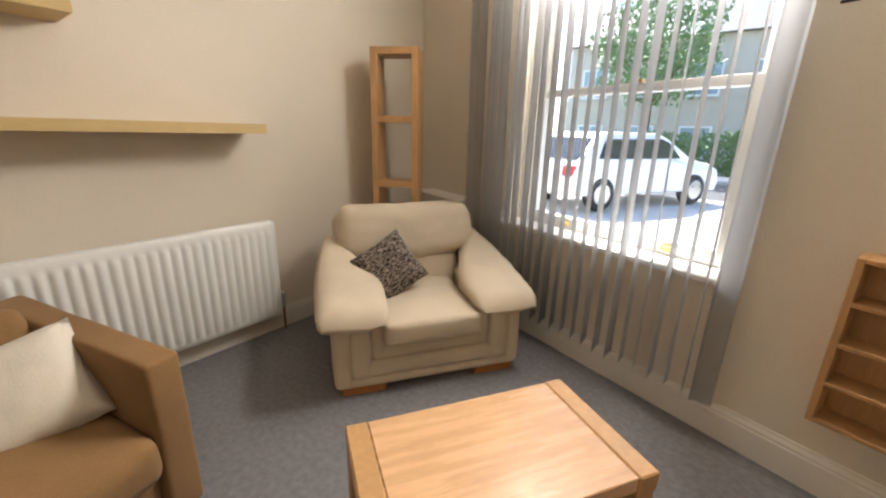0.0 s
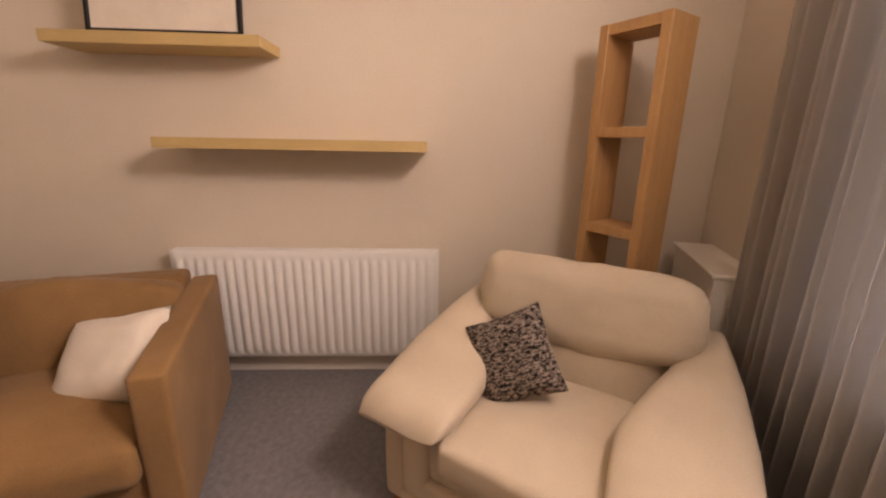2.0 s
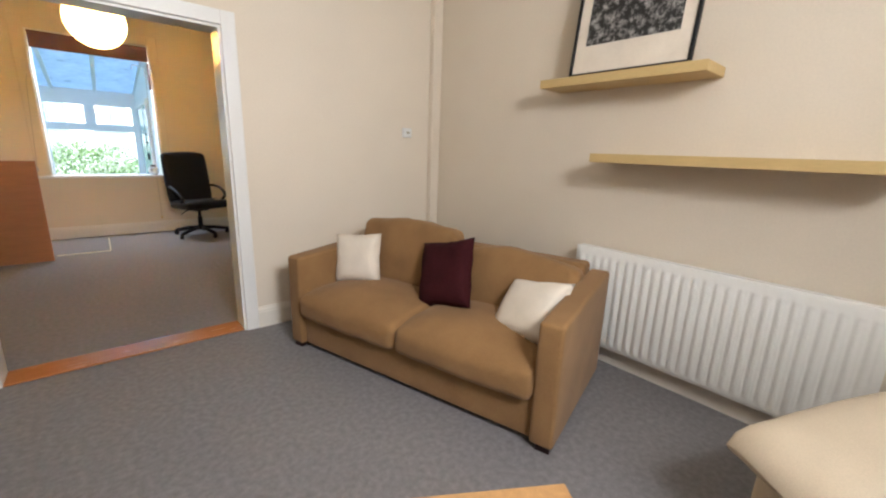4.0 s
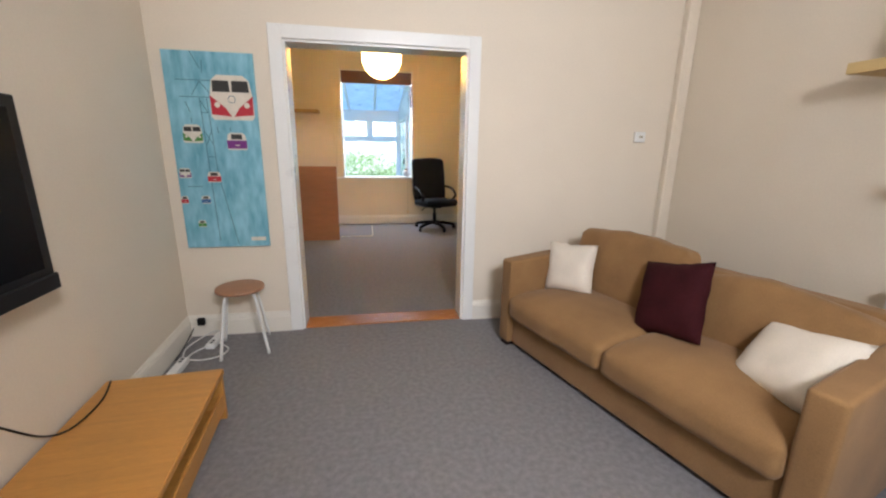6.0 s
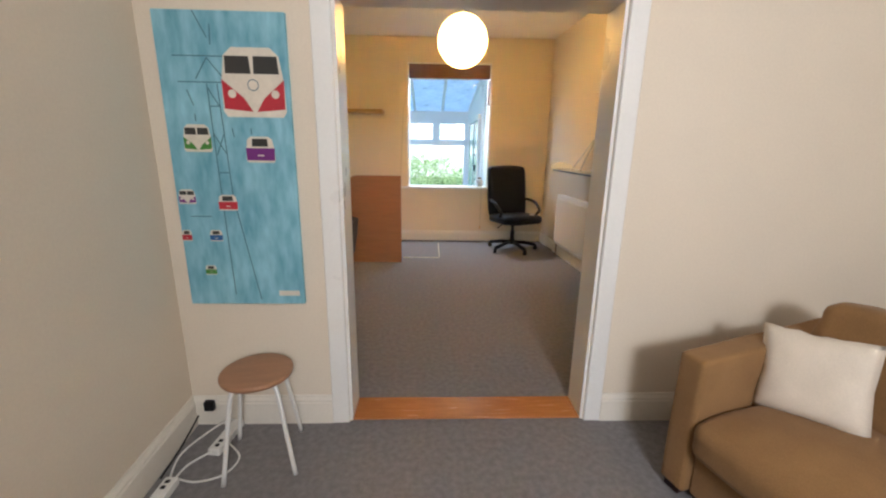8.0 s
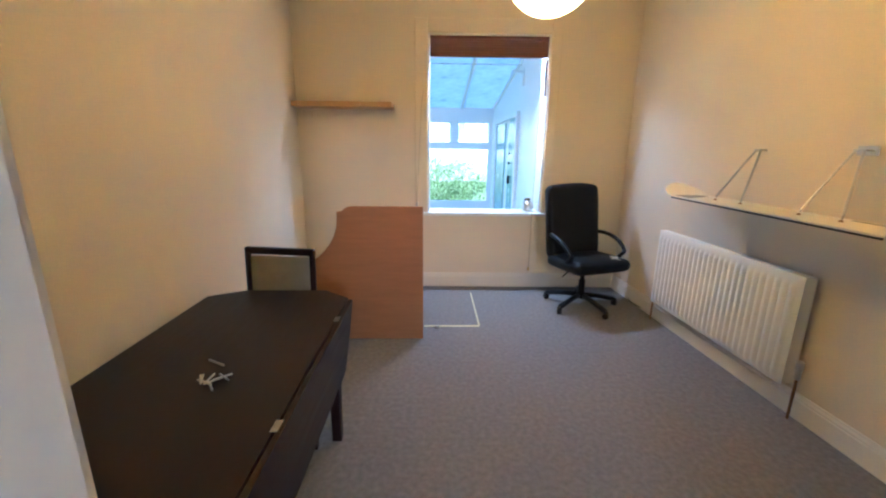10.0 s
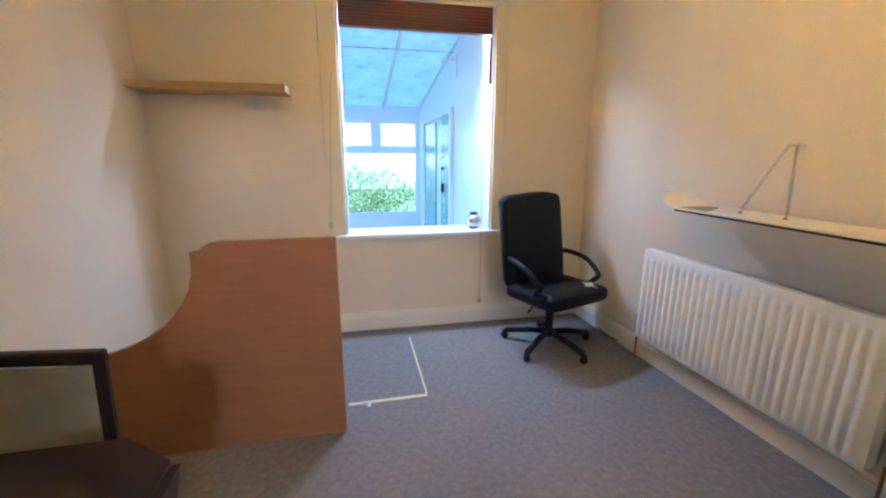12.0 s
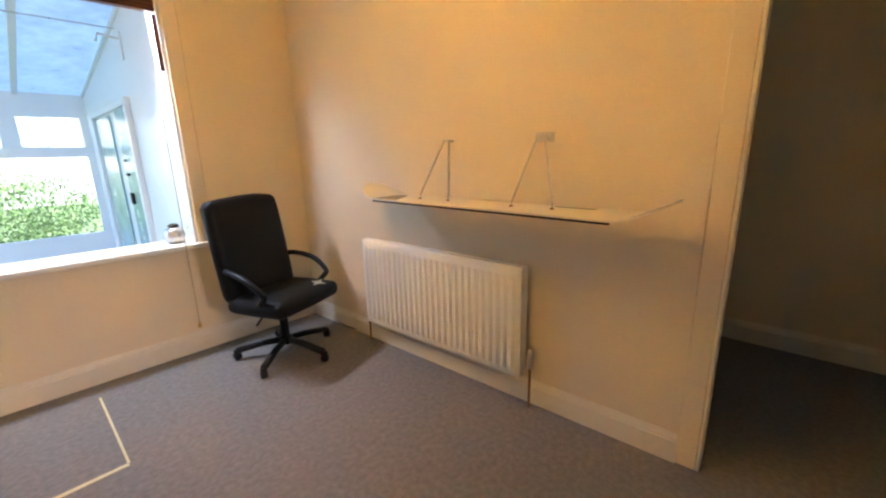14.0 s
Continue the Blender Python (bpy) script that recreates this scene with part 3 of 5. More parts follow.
def scatter_cushion(m, w, h, t, mat, label, seed):
    ob = link("scatter_cushion", pillow_mesh(w, h, t, seed), mat, None, label, m, True)
    return tagged(ob, label, "cushion")


scatter_cushion(MS @ pose(1.585, 0.48, 0.58, 17, 5, 20), 0.345, 0.345, 0.13, M_PILLOW, "cream quilted scatter cushion leaning in the sofa corner", 1)
scatter_cushion(MS @ pose(0.86, 0.46, 0.605, 22, 14, -4), 0.40, 0.42, 0.14, M_PLUM, "dark plum velvet scatter cushion on the sofa", 2)
scatter_cushion(MS @ pose(0.29, 0.51, 0.53, 42, 12, -22), 0.42, 0.36, 0.15, M_PILLOW, "cream scatter cushion slumped against the sofa arm", 3)



def arm_pad(s):
    """Pillowed arm: broad and overhanging at the front, narrower and higher towards the back."""
    bm = bmesh.new()
    rings = []
    n, sides = 22, 28
    for i in range(n + 1):
        f = i / n
        y = 0.070 - 0.88 * f
        cap = min(1.0, math.sqrt(max(0.0, 1 - (1 - min(1.0, f / 0.10)) ** 2)) * 0.75 + 0.25)
        tail = min(1.0, 0.35 + 0.65 * math.sqrt(min(1.0, (1 - f) / 0.10)))
        inner = 0.245 - 0.02 * math.sin(math.pi * min(1.0, f * 1.5)) + 0.17 * max(0.0, f - 0.35) / 0.65
        outer = 0.588 + 0.015 * math.sin(math.pi * f) - 0.085 * f * f
        top = 0.495 + 0.10 * math.sin(math.pi / 2 * min(1.0, f / 0.45)) + 0.13 * max(0.0, f - 0.3) / 0.7
        bottom = 0.375 + 0.02 * f + 0.10 * max(0.0, f - 0.5)
        cx, hw = (inner + outer) / 2, (outer - inner) / 2 * (0.86 + 0.14 * cap) * (0.7 + 0.3 * tail)
        cz, hz = (top + bottom) / 2 - 0.015 * (1 - cap), (top - bottom) / 2 * cap * tail
        ring = []
        for k in range(sides):
            a = 2 * math.pi * k / sides
            c, d = math.cos(a), math.sin(a)
            px = cx + hw * math.copysign(abs(c) ** 0.72, c)
            pz = cz + hz * math.copysign(abs(d) ** 0.80, d) - 0.03 * (1 - (px - inner) / max(outer - inner, 0.01)) * max(0.0, d)
            p = Vector((s * px, y, pz))
            w = 0.014 * noise.noise(Vector((p.x * 6, p.y * 5, 4.0 * s))) + 0.005 * noise.noise(Vector((p.x * 16, p.y * 11, p.z * 8 + s)))
            p.z += w
            ring.append(bm.verts.new(p))
        rings.append(ring)
    for a, b in zip(rings, rings[1:]):
        for k in range(sides):
            bm.faces.new([a[k], a[(k + 1) % sides], b[(k + 1) % sides], b[k]])
    bm.faces.new(rings[0])
    bm.faces.new(rings[-1])
    return bm


def armchair():
    """Local x to its right as seen from behind its front, y towards the front, z up; origin under the middle of the front."""
    t = thing("armchair", pose(-0.366, 2.266, 0, 0, 0, -123.8), "plump cream suede armchair with pillowed arms and headrest", "armchair")
    part("base", soft_box(0.98, 0.80, 0.22, 0.03, 0, 0.0, 4), M_CREAM, t, "", pose(0, -0.49, 0.17), True)
    # nested padded frames round the seat opening
    for k, (x0, x1, z0, z1) in enumerate(((0.432, 0.515, 0.045, 0.098), (0.330, 0.432, 0.098, 0.186), (0.254, 0.330, 0.186, 0.276))):
        y = -0.066 + 0.004 * (k == 1) - 0.016 * (k == 2)
        part("front_roll", soft_box(2 * x1 - 0.01, 0.13, z1 - z0 + 0.006, 0.024, 0.004, 0.008, 9), M_CREAM, t, "", pose(0, y, (z0 + z1) / 2), True)
        for s in (-1, 1):
            part("front_roll", soft_box(x1 - x0 + 0.004, 0.13, 0.43 - z0, 0.026, 0, 0.008, 7), M_CREAM, t, "", pose(s * (x0 + x1) / 2, y + 0.003, (0.43 + z0) / 2), True)
    for s in (-1, 1):
        part("side_panel", soft_box(0.20, 0.82, 0.42, 0.035, 0, 0.012, 6, 0.003, s), M_CREAM, t, "", pose(s * 0.412, -0.50, 0.265), True)
        part("arm", arm_pad(s), M_CREAM, t, "", None, True)
    part("seat_cushion", soft_box(0.535, 0.67, 0.125, 0.026, 0.030, 0.006, 11, 0.005, 2.0), M_CREAM, t, "", pose(0, -0.292, 0.350, -1), True)
    part("backrest", soft_box(0.66, 0.20, 0.40, 0.07, 0.0, 0.03, 8, 0.006, 7.0), M_CREAM, t, "", pose(0, -0.66, 0.49, 12), True)
    hr = soft_box(0.84, 0.19, 0.35, 0.075, 0.012, 0.022, 14, 0.013, 9.0)
    for v in hr.verts:
        if v.co.z < 0:
            v.co.z += 0.33 * (-v.co.z / 0.175) * v.co.x * v.co.x
    part("headrest", hr, M_CREAM, t, "", pose(0, -0.645, 0.708, 13), True)
    part("back_panel", soft_box(0.90, 0.14, 0.70, 0.05, 0, 0, 5), M_CREAM, t, "", pose(0, -0.81, 0.44, 3), True)
    for s in (-1, 1):
        part("foot", box(s * 0.37 - 0.115, s * 0.37 + 0.115, -0.13, -0.01, 0, 0.062, 0.006), M_THRESH, t, "reddish wooden block foot")
        part("foot", box(s * 0.37 - 0.06, s * 0.37 + 0.06, -0.84, -0.74, 0, 0.062, 0.006), M_THRESH, t, "reddish wooden block foot")
    return t


ARM = armchair()
MA = ARM.matrix_basis.copy()
scatter_cushion(MA @ pose(0.165, -0.34, 0.575, 26, 30, 10), 0.325, 0.325, 0.12, M_FUR, "mottled grey and brown faux fur scatter cushion on the armchair", 5)


def tower_shelf():
    """Local x across, y back, z up; origin at the front left foot."""
    t = thing("shelf_tower", pose(-1.345, 2.755, 0, 0, 0, 31), "tall narrow oak-veneer shelf tower, empty open cubes", "shelf")
    w, d, h, k = 0.325, 0.20, 1.86, 0.045
    for x in (0, w - k):
        part("side_panel", box(x, x + k, 0, d, 0, h, 0.003), M_OAK, t)
    for z in (0.06, 0.50, 0.94, 1.385, h - k):
        part("shelf_board", box(k, w - k, 0.003, d - 0.003, z, z + k - 0.001, 0.002), M_OAK, t)
    return t


tower_shelf()

# white boxed-in meter cupboard in the corner by the window wall
mc = thing("meter_box", m_win, "white painted low box in the corner behind the armchair", "cupboard")
part("body", box(0.20, 0.77, -0.18, -0.002, 0.0, 0.825, 0.004), M_TRIM, mc)
part("lid", box(0.19, 0.785, -0.195, -0.001, 0.825, 0.845, 0.004), M_TRIM, mc)


def coffee_table():
    """Local x along the long side, y across; origin at one corner."""
    t = thing("coffee_table", pose(-0.113, 1.478, 0, 0, 0, 58.1), "low oak-veneer coffee table with banded ends, bare top", "table")
    L, D, H = 0.871, -0.492, 0.37
    e = 0.075
    part("tabletop", box(e + 0.002, L - e - 0.002, D, 0, H - 0.055, H - 0.002, 0.003), M_OAKX, t)
    for x in (0, L - e):
        part("end_board", box(x, x + e, D - 0.004, 0.004, H - 0.07, H, 0.005), M_OAK, t, "oak end band")
        for y in (D + 0.002, -0.077):
            part("leg", box(x + 0.001, x + e - 0.001, y, y + 0.075, 0, H - 0.07, 0.004), M_OAK, t)
    part("lower_shelf", box(e, L - e, D + 0.06, -0.06, 0.10, 0.125, 0.003), M_OAKX, t)
    return t


coffee_table()

# wall rack of small shelves on the window wall
rk = thing("wall_rack", m_win, "small wooden wall rack with four narrow empty shelves", "shelf")
A0, A1, Z0, Z1 = 2.91, 3.47, 0.355, 0.975
part("side_panel", box(A0, A0 + 0.022, -0.13, -0.001, Z0, Z1, 0.002), M_OAK, rk)
part("side_panel", box(A1 - 0.022, A1, -0.13, -0.001, Z0, Z1, 0.002), M_OAK, rk)
part("back_panel", box(A0 + 0.022, A1 - 0.022, -0.012, -0.001, Z0, Z1), M_OAK, rk)
for k in range(5):
    z = Z0 + (Z1 - Z0 - 0.016) * k / 4
    part("shelf_board", box(A0 + 0.022, A1 - 0.022, -0.128, -0.012, z, z + 0.016, 0.002), M_OAK, rk)
# scuffs on the plaster
sc = bmesh.new()
add_box(sc, 2.66, 2.71, -0.0015, 0.001, 1.775, 1.785)
add_box(sc, 2.70, 2.735, -0.0015, 0.001, 1.79, 1.797)
setting("trim", sc, M_BLACK, "dark scuff mark on the plaster", m_win, "scuff")

# television and its cabinet
tv = thing("television", pose(1.965, 0.42, 0.885, 0, 0, 92.2), "black flat-screen television on a wall bracket, switched off", "television")
part("casing", box(0, 1.08, -0.045, 0.0, 0, 0.63, 0.006, 2), M_BLACK, tv, "", pose(0, 0, 0))
part("screen", box(0.045, 1.035, 0.0005, 0.003, 0.07, 0.59), M_SCREEN, tv, "dark glossy screen")
part("speaker_bar", box(0.0, 1.08, 0.0005, 0.012, -0.012, 0.045, 0.004), M_BLACK, tv)
part("wall_bracket", box(0.4, 0.68, -0.20, -0.045, 0.2, 0.45, 0.004), M_BLACK, tv)


def tv_cabinet():
    """Local x along the wall, y out to the room, origin at its far back corner."""
    t = thing("tv_cabinet", pose(2.125, 0.045, 0, 0, 0, 94.2), "low orange beech television cabinet with open front shelf", "cabinet")
    L, D, H = 1.45, 0.505, 0.275
    part("top", box(0, L, 0.0, D, H - 0.03, H, 0.004), M_BEECH, t)
    part("bottom", box(0.025, L - 0.025, 0.01, D - 0.02, 0.04, 0.06, 0.002), M_BEECH, t)
    part("plinth", box(0.03, L - 0.03, 0.03, D - 0.05, 0.0, 0.04), M_BEECH, t)
    for x in (0, L - 0.025):
        part("side_panel", box(x, x + 0.025, 0.005, D - 0.008, 0, H - 0.03, 0.002), M_BEECH, t)
    part("divider", box(L / 2 - 0.01, L / 2 + 0.01, 0.01, D - 0.03, 0.06, H - 0.03), M_BEECH, t)
    part("back_panel", box(0.025, L - 0.025, 0.005, 0.012, 0.06, H - 0.03), M_BEECH, t)
    for x in (0.03, L / 2 + 0.012):
        part("drawer_front", box(x, x + L / 2 - 0.045, D - 0.025, D - 0.01, 0.062, 0.15, 0.002), M_BEECH, t)
    return t


tv_cabinet()
cable = link("power_cable", tube(curve_pts([(2.03, 0.84, 0.88), (2.07, 0.78, 0.68), (2.085, 0.69, 0.55), (2.085, 0.60, 0.44), (2.075, 0.50, 0.33), (2.06, 0.42, 0.283), (2.04, 0.34, 0.281), (2.05, 0.20, 0.281), (2.10, 0.055, 0.281)], 8), 0.004, 6), M_BLACK, None, "", None, True)
tagged(cable, "thin black cable hanging from the television onto the cabinet", "cable")


# canvas picture beside the doorway
def canvas():
    t = thing("canvas_picture", pose(2.12, -0.998, 0.672, 0, 0, 180), "tall blue canvas print of camper vans as cable cars", "picture")
    W, H = 0.535, 1.268
    part("canvas", box(0, W, -0.022, 0.0, 0, H, 0.003), M_CANVAS, t)

    def ink(name, color):
        return material(name, color, 0.6, 0.08, 20, 0.0, 60)

    cream, red, green, purple, blue = ink("ink_cream", (0.68, 0.62, 0.52)), ink("ink_red", (0.45, 0.02, 0.035)), ink("ink_green", (0.06, 0.22, 0.03)), ink("ink_purple", (0.16, 0.02, 0.19)), ink("ink_blue", (0.02, 0.10, 0.28))
    line, glass = ink("ink_slate", (0.05, 0.13, 0.17)), ink("ink_window", (0.03, 0.028, 0.025))
    y0 = -0.0225

    def flat(name, pts, mat, parent, lift):
        return part(name, slab(pts, y0 - 0.0006 * lift, y0 - 0.0006 * lift - 0.0005, "y"), mat, parent)

    def van(cx, cz, w, h, mat, front=True):
        """Body outline, coloured lower panel, windows and lamps, all printed flat."""
        x0, x1 = cx - w / 2, cx + w / 2
        body = flat("van_print", [(x0, cz - 0.42 * h), (x0 + 0.06 * w, cz - 0.5 * h), (x1 - 0.06 * w, cz - 0.5 * h), (x1, cz - 0.42 * h), (x1 - 0.01 * w, cz), (x1 - 0.07 * w, cz + 0.38 * h), (x1 - 0.2 * w, cz + 0.5 * h), (x0 + 0.2 * w, cz + 0.5 * h), (x0 + 0.07 * w, cz + 0.38 * h), (x0 + 0.01 * w, cz)], cream, t, 1)
        if front:
            flat("panel", [(x0 + 0.01 * w, cz + 0.05 * h), (x0 + 0.02 * w, cz - 0.38 * h), (cx - 0.03 * w, cz - 0.42 * h), (cx - 0.16 * w, cz - 0.22 * h)], mat, body, 2)
            flat("panel", [(x1 - 0.01 * w, cz + 0.05 * h), (cx + 0.16 * w, cz - 0.22 * h), (cx + 0.03 * w, cz - 0.42 * h), (x1 - 0.02 * w, cz - 0.38 * h)], mat, body, 2)
            for s in (-1, 1):
                lo, hi = sorted((cx + s * 0.02 * w, cx + s * 0.42 * w))
                flat("windscreen", [(lo, cz + 0.13 * h), (hi, cz + 0.13 * h), (hi - 0.02 * w, cz + 0.38 * h), (lo + 0.01 * w, cz + 0.38 * h)], glass, body, 2)
                flat("lamp", [(cx + s * 0.34 * w + 0.065 * w * math.cos(a), cz - 0.16 * h + 0.065 * w * math.sin(a)) for a in [k * math.pi / 6 for k in range(12)]], cream, body, 3)
            if w > 0.12:
                flat("badge", [(cx + 0.09 * w * math.cos(a), cz - 0.03 * h + 0.09 * w * math.sin(a)) for a in [k * math.pi / 8 for k in range(16)]], line, body, 2)
                flat("badge_disc", [(cx + 0.075 * w * math.cos(a), cz - 0.03 * h + 0.075 * w * math.sin(a)) for a in [k * math.pi / 8 for k in range(16)]], cream, body, 3)
        else:
            flat("panel", [(x0 + 0.02 * w, cz - 0.42 * h), (x1 - 0.02 * w, cz - 0.42 * h), (x1, cz + 0.06 * h), (x0, cz + 0.06 * h)], mat, body, 2)
            flat("windscreen", [(cx - 0.28 * w, cz + 0.12 * h), (cx + 0.28 * w, cz + 0.12 * h), (cx + 0.26 * w, cz + 0.42 * h), (cx - 0.26 * w, cz + 0.42 * h)], glass, body, 2)
            flat("plate", [(cx - 0.1 * w, cz - 0.25 * h), (cx + 0.12 * w, cz - 0.25 * h), (cx + 0.12 * w, cz - 0.2 * h), (cx - 0.1 * w, cz - 0.2 * h)], cream, body, 3)

    def stroke(a, b, w=0.004):
        d = (Vector(b) - Vector(a)).normalized()
        n = Vector((-d.y, d.x)) * w / 2
        flat("line", [Vector(a) + n, Vector(b) + n, Vector(b) - n, Vector(a) - n], line, t, 0.5)

    X = lambda f: f * W
    Z = lambda f: H * (1 - f) + 0.024
    for a, b in (((0.31, 0.02), (0.40, 0.10)), ((0.43, 0.06), (0.42, 0.12)), ((0.12, 0.155), (0.55, 0.155)), ((0.14, 0.235), (0.5, 0.235)), ((0.28, 0.225), (0.38, 0.16)), ((0.38, 0.16), (0.50, 0.225)), ((0.36, 0.24), (0.38, 0.66)), ((0.44, 0.24), (0.47, 0.62)), ((0.36, 0.31), (0.45, 0.31)), ((0.38, 0.53), (0.46, 0.53)), ((0.36, 0.25), (0.44, 0.31)), ((0.37, 0.40), (0.46, 0.47)), ((0.45, 0.40), (0.38, 0.47)), ((0.47, 0.62), (0.62, 1.0)), ((0.38, 0.66), (0.40, 0.98)), ((0.10, 0.685), (0.27, 0.685)), ((0.20, 0.26), (0.24, 0.31)), ((0.52, 0.38), (0.53, 0.41)), ((0.24, 0.335), (0.24, 0.36)), ((0.67, 0.38), (0.67, 0.40))):
        stroke((X(a[0]), Z(a[1])), (X(b[0]), Z(b[1])))
    van(X(0.72), Z(0.235), 0.265, 0.275, red)
    van(X(0.235), Z(0.415), 0.12, 0.115, green)
    van(X(0.73), Z(0.45), 0.125, 0.11, purple, False)
    van(X(0.09), Z(0.615), 0.075, 0.065, purple)
    van(X(0.42), Z(0.635), 0.085, 0.07, red, False)
    van(X(0.29), Z(0.755), 0.058, 0.052, blue, False)
    van(X(0.045), Z(0.755), 0.045, 0.05, red, False)
    van(X(0.21), Z(0.885), 0.052, 0.045, green, False)
    flat("caption_bar", [(X(0.78), Z(0.985)), (X(0.96), Z(0.985)), (X(0.96), Z(0.965)), (X(0.78), Z(0.965))], cream, t, 1)
    return t


CANVAS = canvas()


def stool():
    t = thing("stool", pose(1.745, -0.755, 0, 0, 0, 12), "round stool with brown wooden seat and white steel legs", "stool")
    part("seat", lathe([(0.135, 0.425), (0.15, 0.43), (0.152, 0.44), (0.15, 0.449), (0.143, 0.452)], 32), M_SEATWOOD, t, "", None, True)
    for k in range(4):
        a = math.radians(45 + 90 * k)
        c, s = math.cos(a), math.sin(a)
        part("leg", tube(curve_pts([(0.03 * c, 0.03 * s, 0.415), (0.10 * c, 0.10 * s, 0.415), (0.125 * c, 0.125 * s, 0.395), (0.14 * c, 0.14 * s, 0.34), (0.205 * c, 0.205 * s, 0.0)], 5), 0.010, 8), M_PLASTIC, t, "white bent steel leg", None, True)
    return t


stool()


def extension_lead(m, n, label):
    t = thing("extension_lead", m, label, "extension lead")
    part("block", box(0, n, -0.028, 0.028, 0.001, 0.038, 0.006, 2), M_PLASTIC, t)
    for k in range(3):
        part("switch", box(0.02 + k * 0.03, 0.036 + k * 0.03, -0.012, 0.006, 0.038, 0.041), M_BLACK if k < 2 else M_PLASTIC, t)
    return t


extension_lead(pose(2.075, -0.60, 0, 0, 0, 91), 0.42, "white plastic extension lead on the carpet along the skirting")
extension_lead(pose(1.985, -0.755, 0, 0, 0, -95), 0.22, "white plastic extension lead on the carpet by the stool")
for pts, mat, lab in (
    ([(2.07, -0.60, 0.02), (2.06, -0.68, 0.02), (2.0, -0.74, 0.03), (1.99, -0.75, 0.02)], M_PLASTIC, "white flex coiled on the carpet between extension leads"),
    ([(2.09, -0.60, 0.02), (2.12, -0.74, 0.03), (2.05, -0.88, 0.05), (2.0, -0.95, 0.05), (1.98, -0.975, 0.02)], M_PLASTIC, "white flex looping along the skirting"),
    ([(2.08, -0.62, 0.01), (1.98, -0.60, 0.008), (1.88, -0.64, 0.008), (1.86, -0.74, 0.008), (1.95, -0.83, 0.01)], M_PLASTIC, "white flex looped on the carpet by the stool"),
    ([(2.14, -0.62, 0.01), (2.15, -0.80, 0.03), (2.14, -0.93, 0.09)], M_BLACK, "black flex against the skirting"),
):
    tagged(link("flex", tube(curve_pts(pts, 8), 0.0045, 6), mat, None, "", None, True), lab, "cable")
sk = thing("wall_plug", pose(2.10, -0.98, 0.12), "black plug in the corner above the skirting", "plug")
part("body", box(-0.025, 0.025, 0.0, 0.03, -0.025, 0.03, 0.006), M_BLACK, sk)


# ---- back room ----
m_bw, n_bw = line_pose(BW0, BW1)
bwin = tagged(new("window_2"), "tall white framed window opening into the conservatory", "window", "", "structure")
bwin.matrix_basis = m_bw
bm = bmesh.new()
for a, b, z0, z1 in ((XB0 - 0.13, XB0, 0.82, 2.76), (XB1, XB1 + 0.10, 0.82, 2.76), (XB0, XB1, 2.63, 2.76)):
    add_box(bm, a, b, -0.018, -0.001, z0, z1, 0.005)
part("casing", bm, M_WALL_BACK, bwin, "cream painted window casing")
bm = bmesh.new()
for a, b, z0, z1 in ((XB0, XB0 + 0.018, 0.85, 2.63), (XB1 - 0.018, XB1, 0.85, 2.63), (XB0 + 0.018, XB1 - 0.018, 2.612, 2.63)):
    add_box(bm, a, b, 0.001, 0.26, z0, z1, 0.002)
part("window_frame", bm, M_WHITE, bwin)
part("window_sill", box(XB0 - 0.14, XB1 + 0.11, -0.05, 0.30, 0.815, 0.85, 0.008, 2), M_WHITE, bwin, "white gloss window board")

rb = thing("roller_blind", m_bw, "dark brown slatted wooden blind drawn up under the window head", "blind")
part("headrail", box(XB0 + 0.02, XB1 - 0.02, 0.012, 0.06, 2.585, 2.611, 0.003), M_DARKBLIND, rb)
for k in range(7):
    part("slat", box(XB0 + 0.022, XB1 - 0.022, 0.010 + 0.002 * (k % 2), 0.062, 2.418 + k * 0.0235, 2.440 + k * 0.0235, 0.002), M_DARKBLIND, rb)
part("side_tape", box(XB1 - 0.045, XB1 - 0.02, 0.008, 0.011, 2.05, 2.40), M_DARKBLIND, rb, "brown blind tape")
part("cord", tube([(XB1 - 0.10, -0.06, 0.24), (XB1 - 0.10, -0.055, 1.6), (XB1 - 0.06, 0.0, 2.40)], 0.0025, 6), M_BEIGECLOTH, rb)
part("acorn", lathe([(0.004, 0.205), (0.012, 0.21), (0.011, 0.235), (0.004, 0.25)], 10), M_BRASS, rb, "turned wooden cord acorn", pose(XB1 - 0.10, -0.06, 0), True)
part("cord", tube([(XB0 - 0.115, -0.03, 0.95), (XB0 - 0.06, -0.022, 2.0), (XB0 + 0.03, 0.005, 2.42)], 0.0025, 6), M_BEIGECLOTH, rb)
part("acorn", lathe([(0.004, 0.91), (0.014, 0.915), (0.013, 0.95), (0.004, 0.965)], 10), M_STEEL, rb, "dull metal cord acorn", pose(XB0 - 0.115, -0.03, 0), True)

pot = thing("glass_ornament", m_bw @ pose(XB1 - 0.115, 0.13, 0.85), "small clear and brown glass ornament on the sill", "ornament")
part("body", lathe([(0.04, 0.001), (0.062, 0.02), (0.072, 0.06), (0.058, 0.10), (0.03, 0.12)], 16), M_STEEL, pot, "", None, True)
part("filling", lathe([(0.032, 0.122), (0.04, 0.13), (0.02, 0.145)], 12), M_BARK, pot, "", None, True)

floating_shelf(m_bw @ pose(0.03, 0, 1.905, 0, 0, 0) @ Matrix.Diagonal((1, -1, 1, 1)), 0.97, 0.25, 0.05, material("oak_shelf_back_room", (0.46, 0.29, 0.11), 0.5, 0.12, 5, 0.05, 40, stretch=(0.8, 9, 9)), "plain oak floating shelf, empty, near the corner")

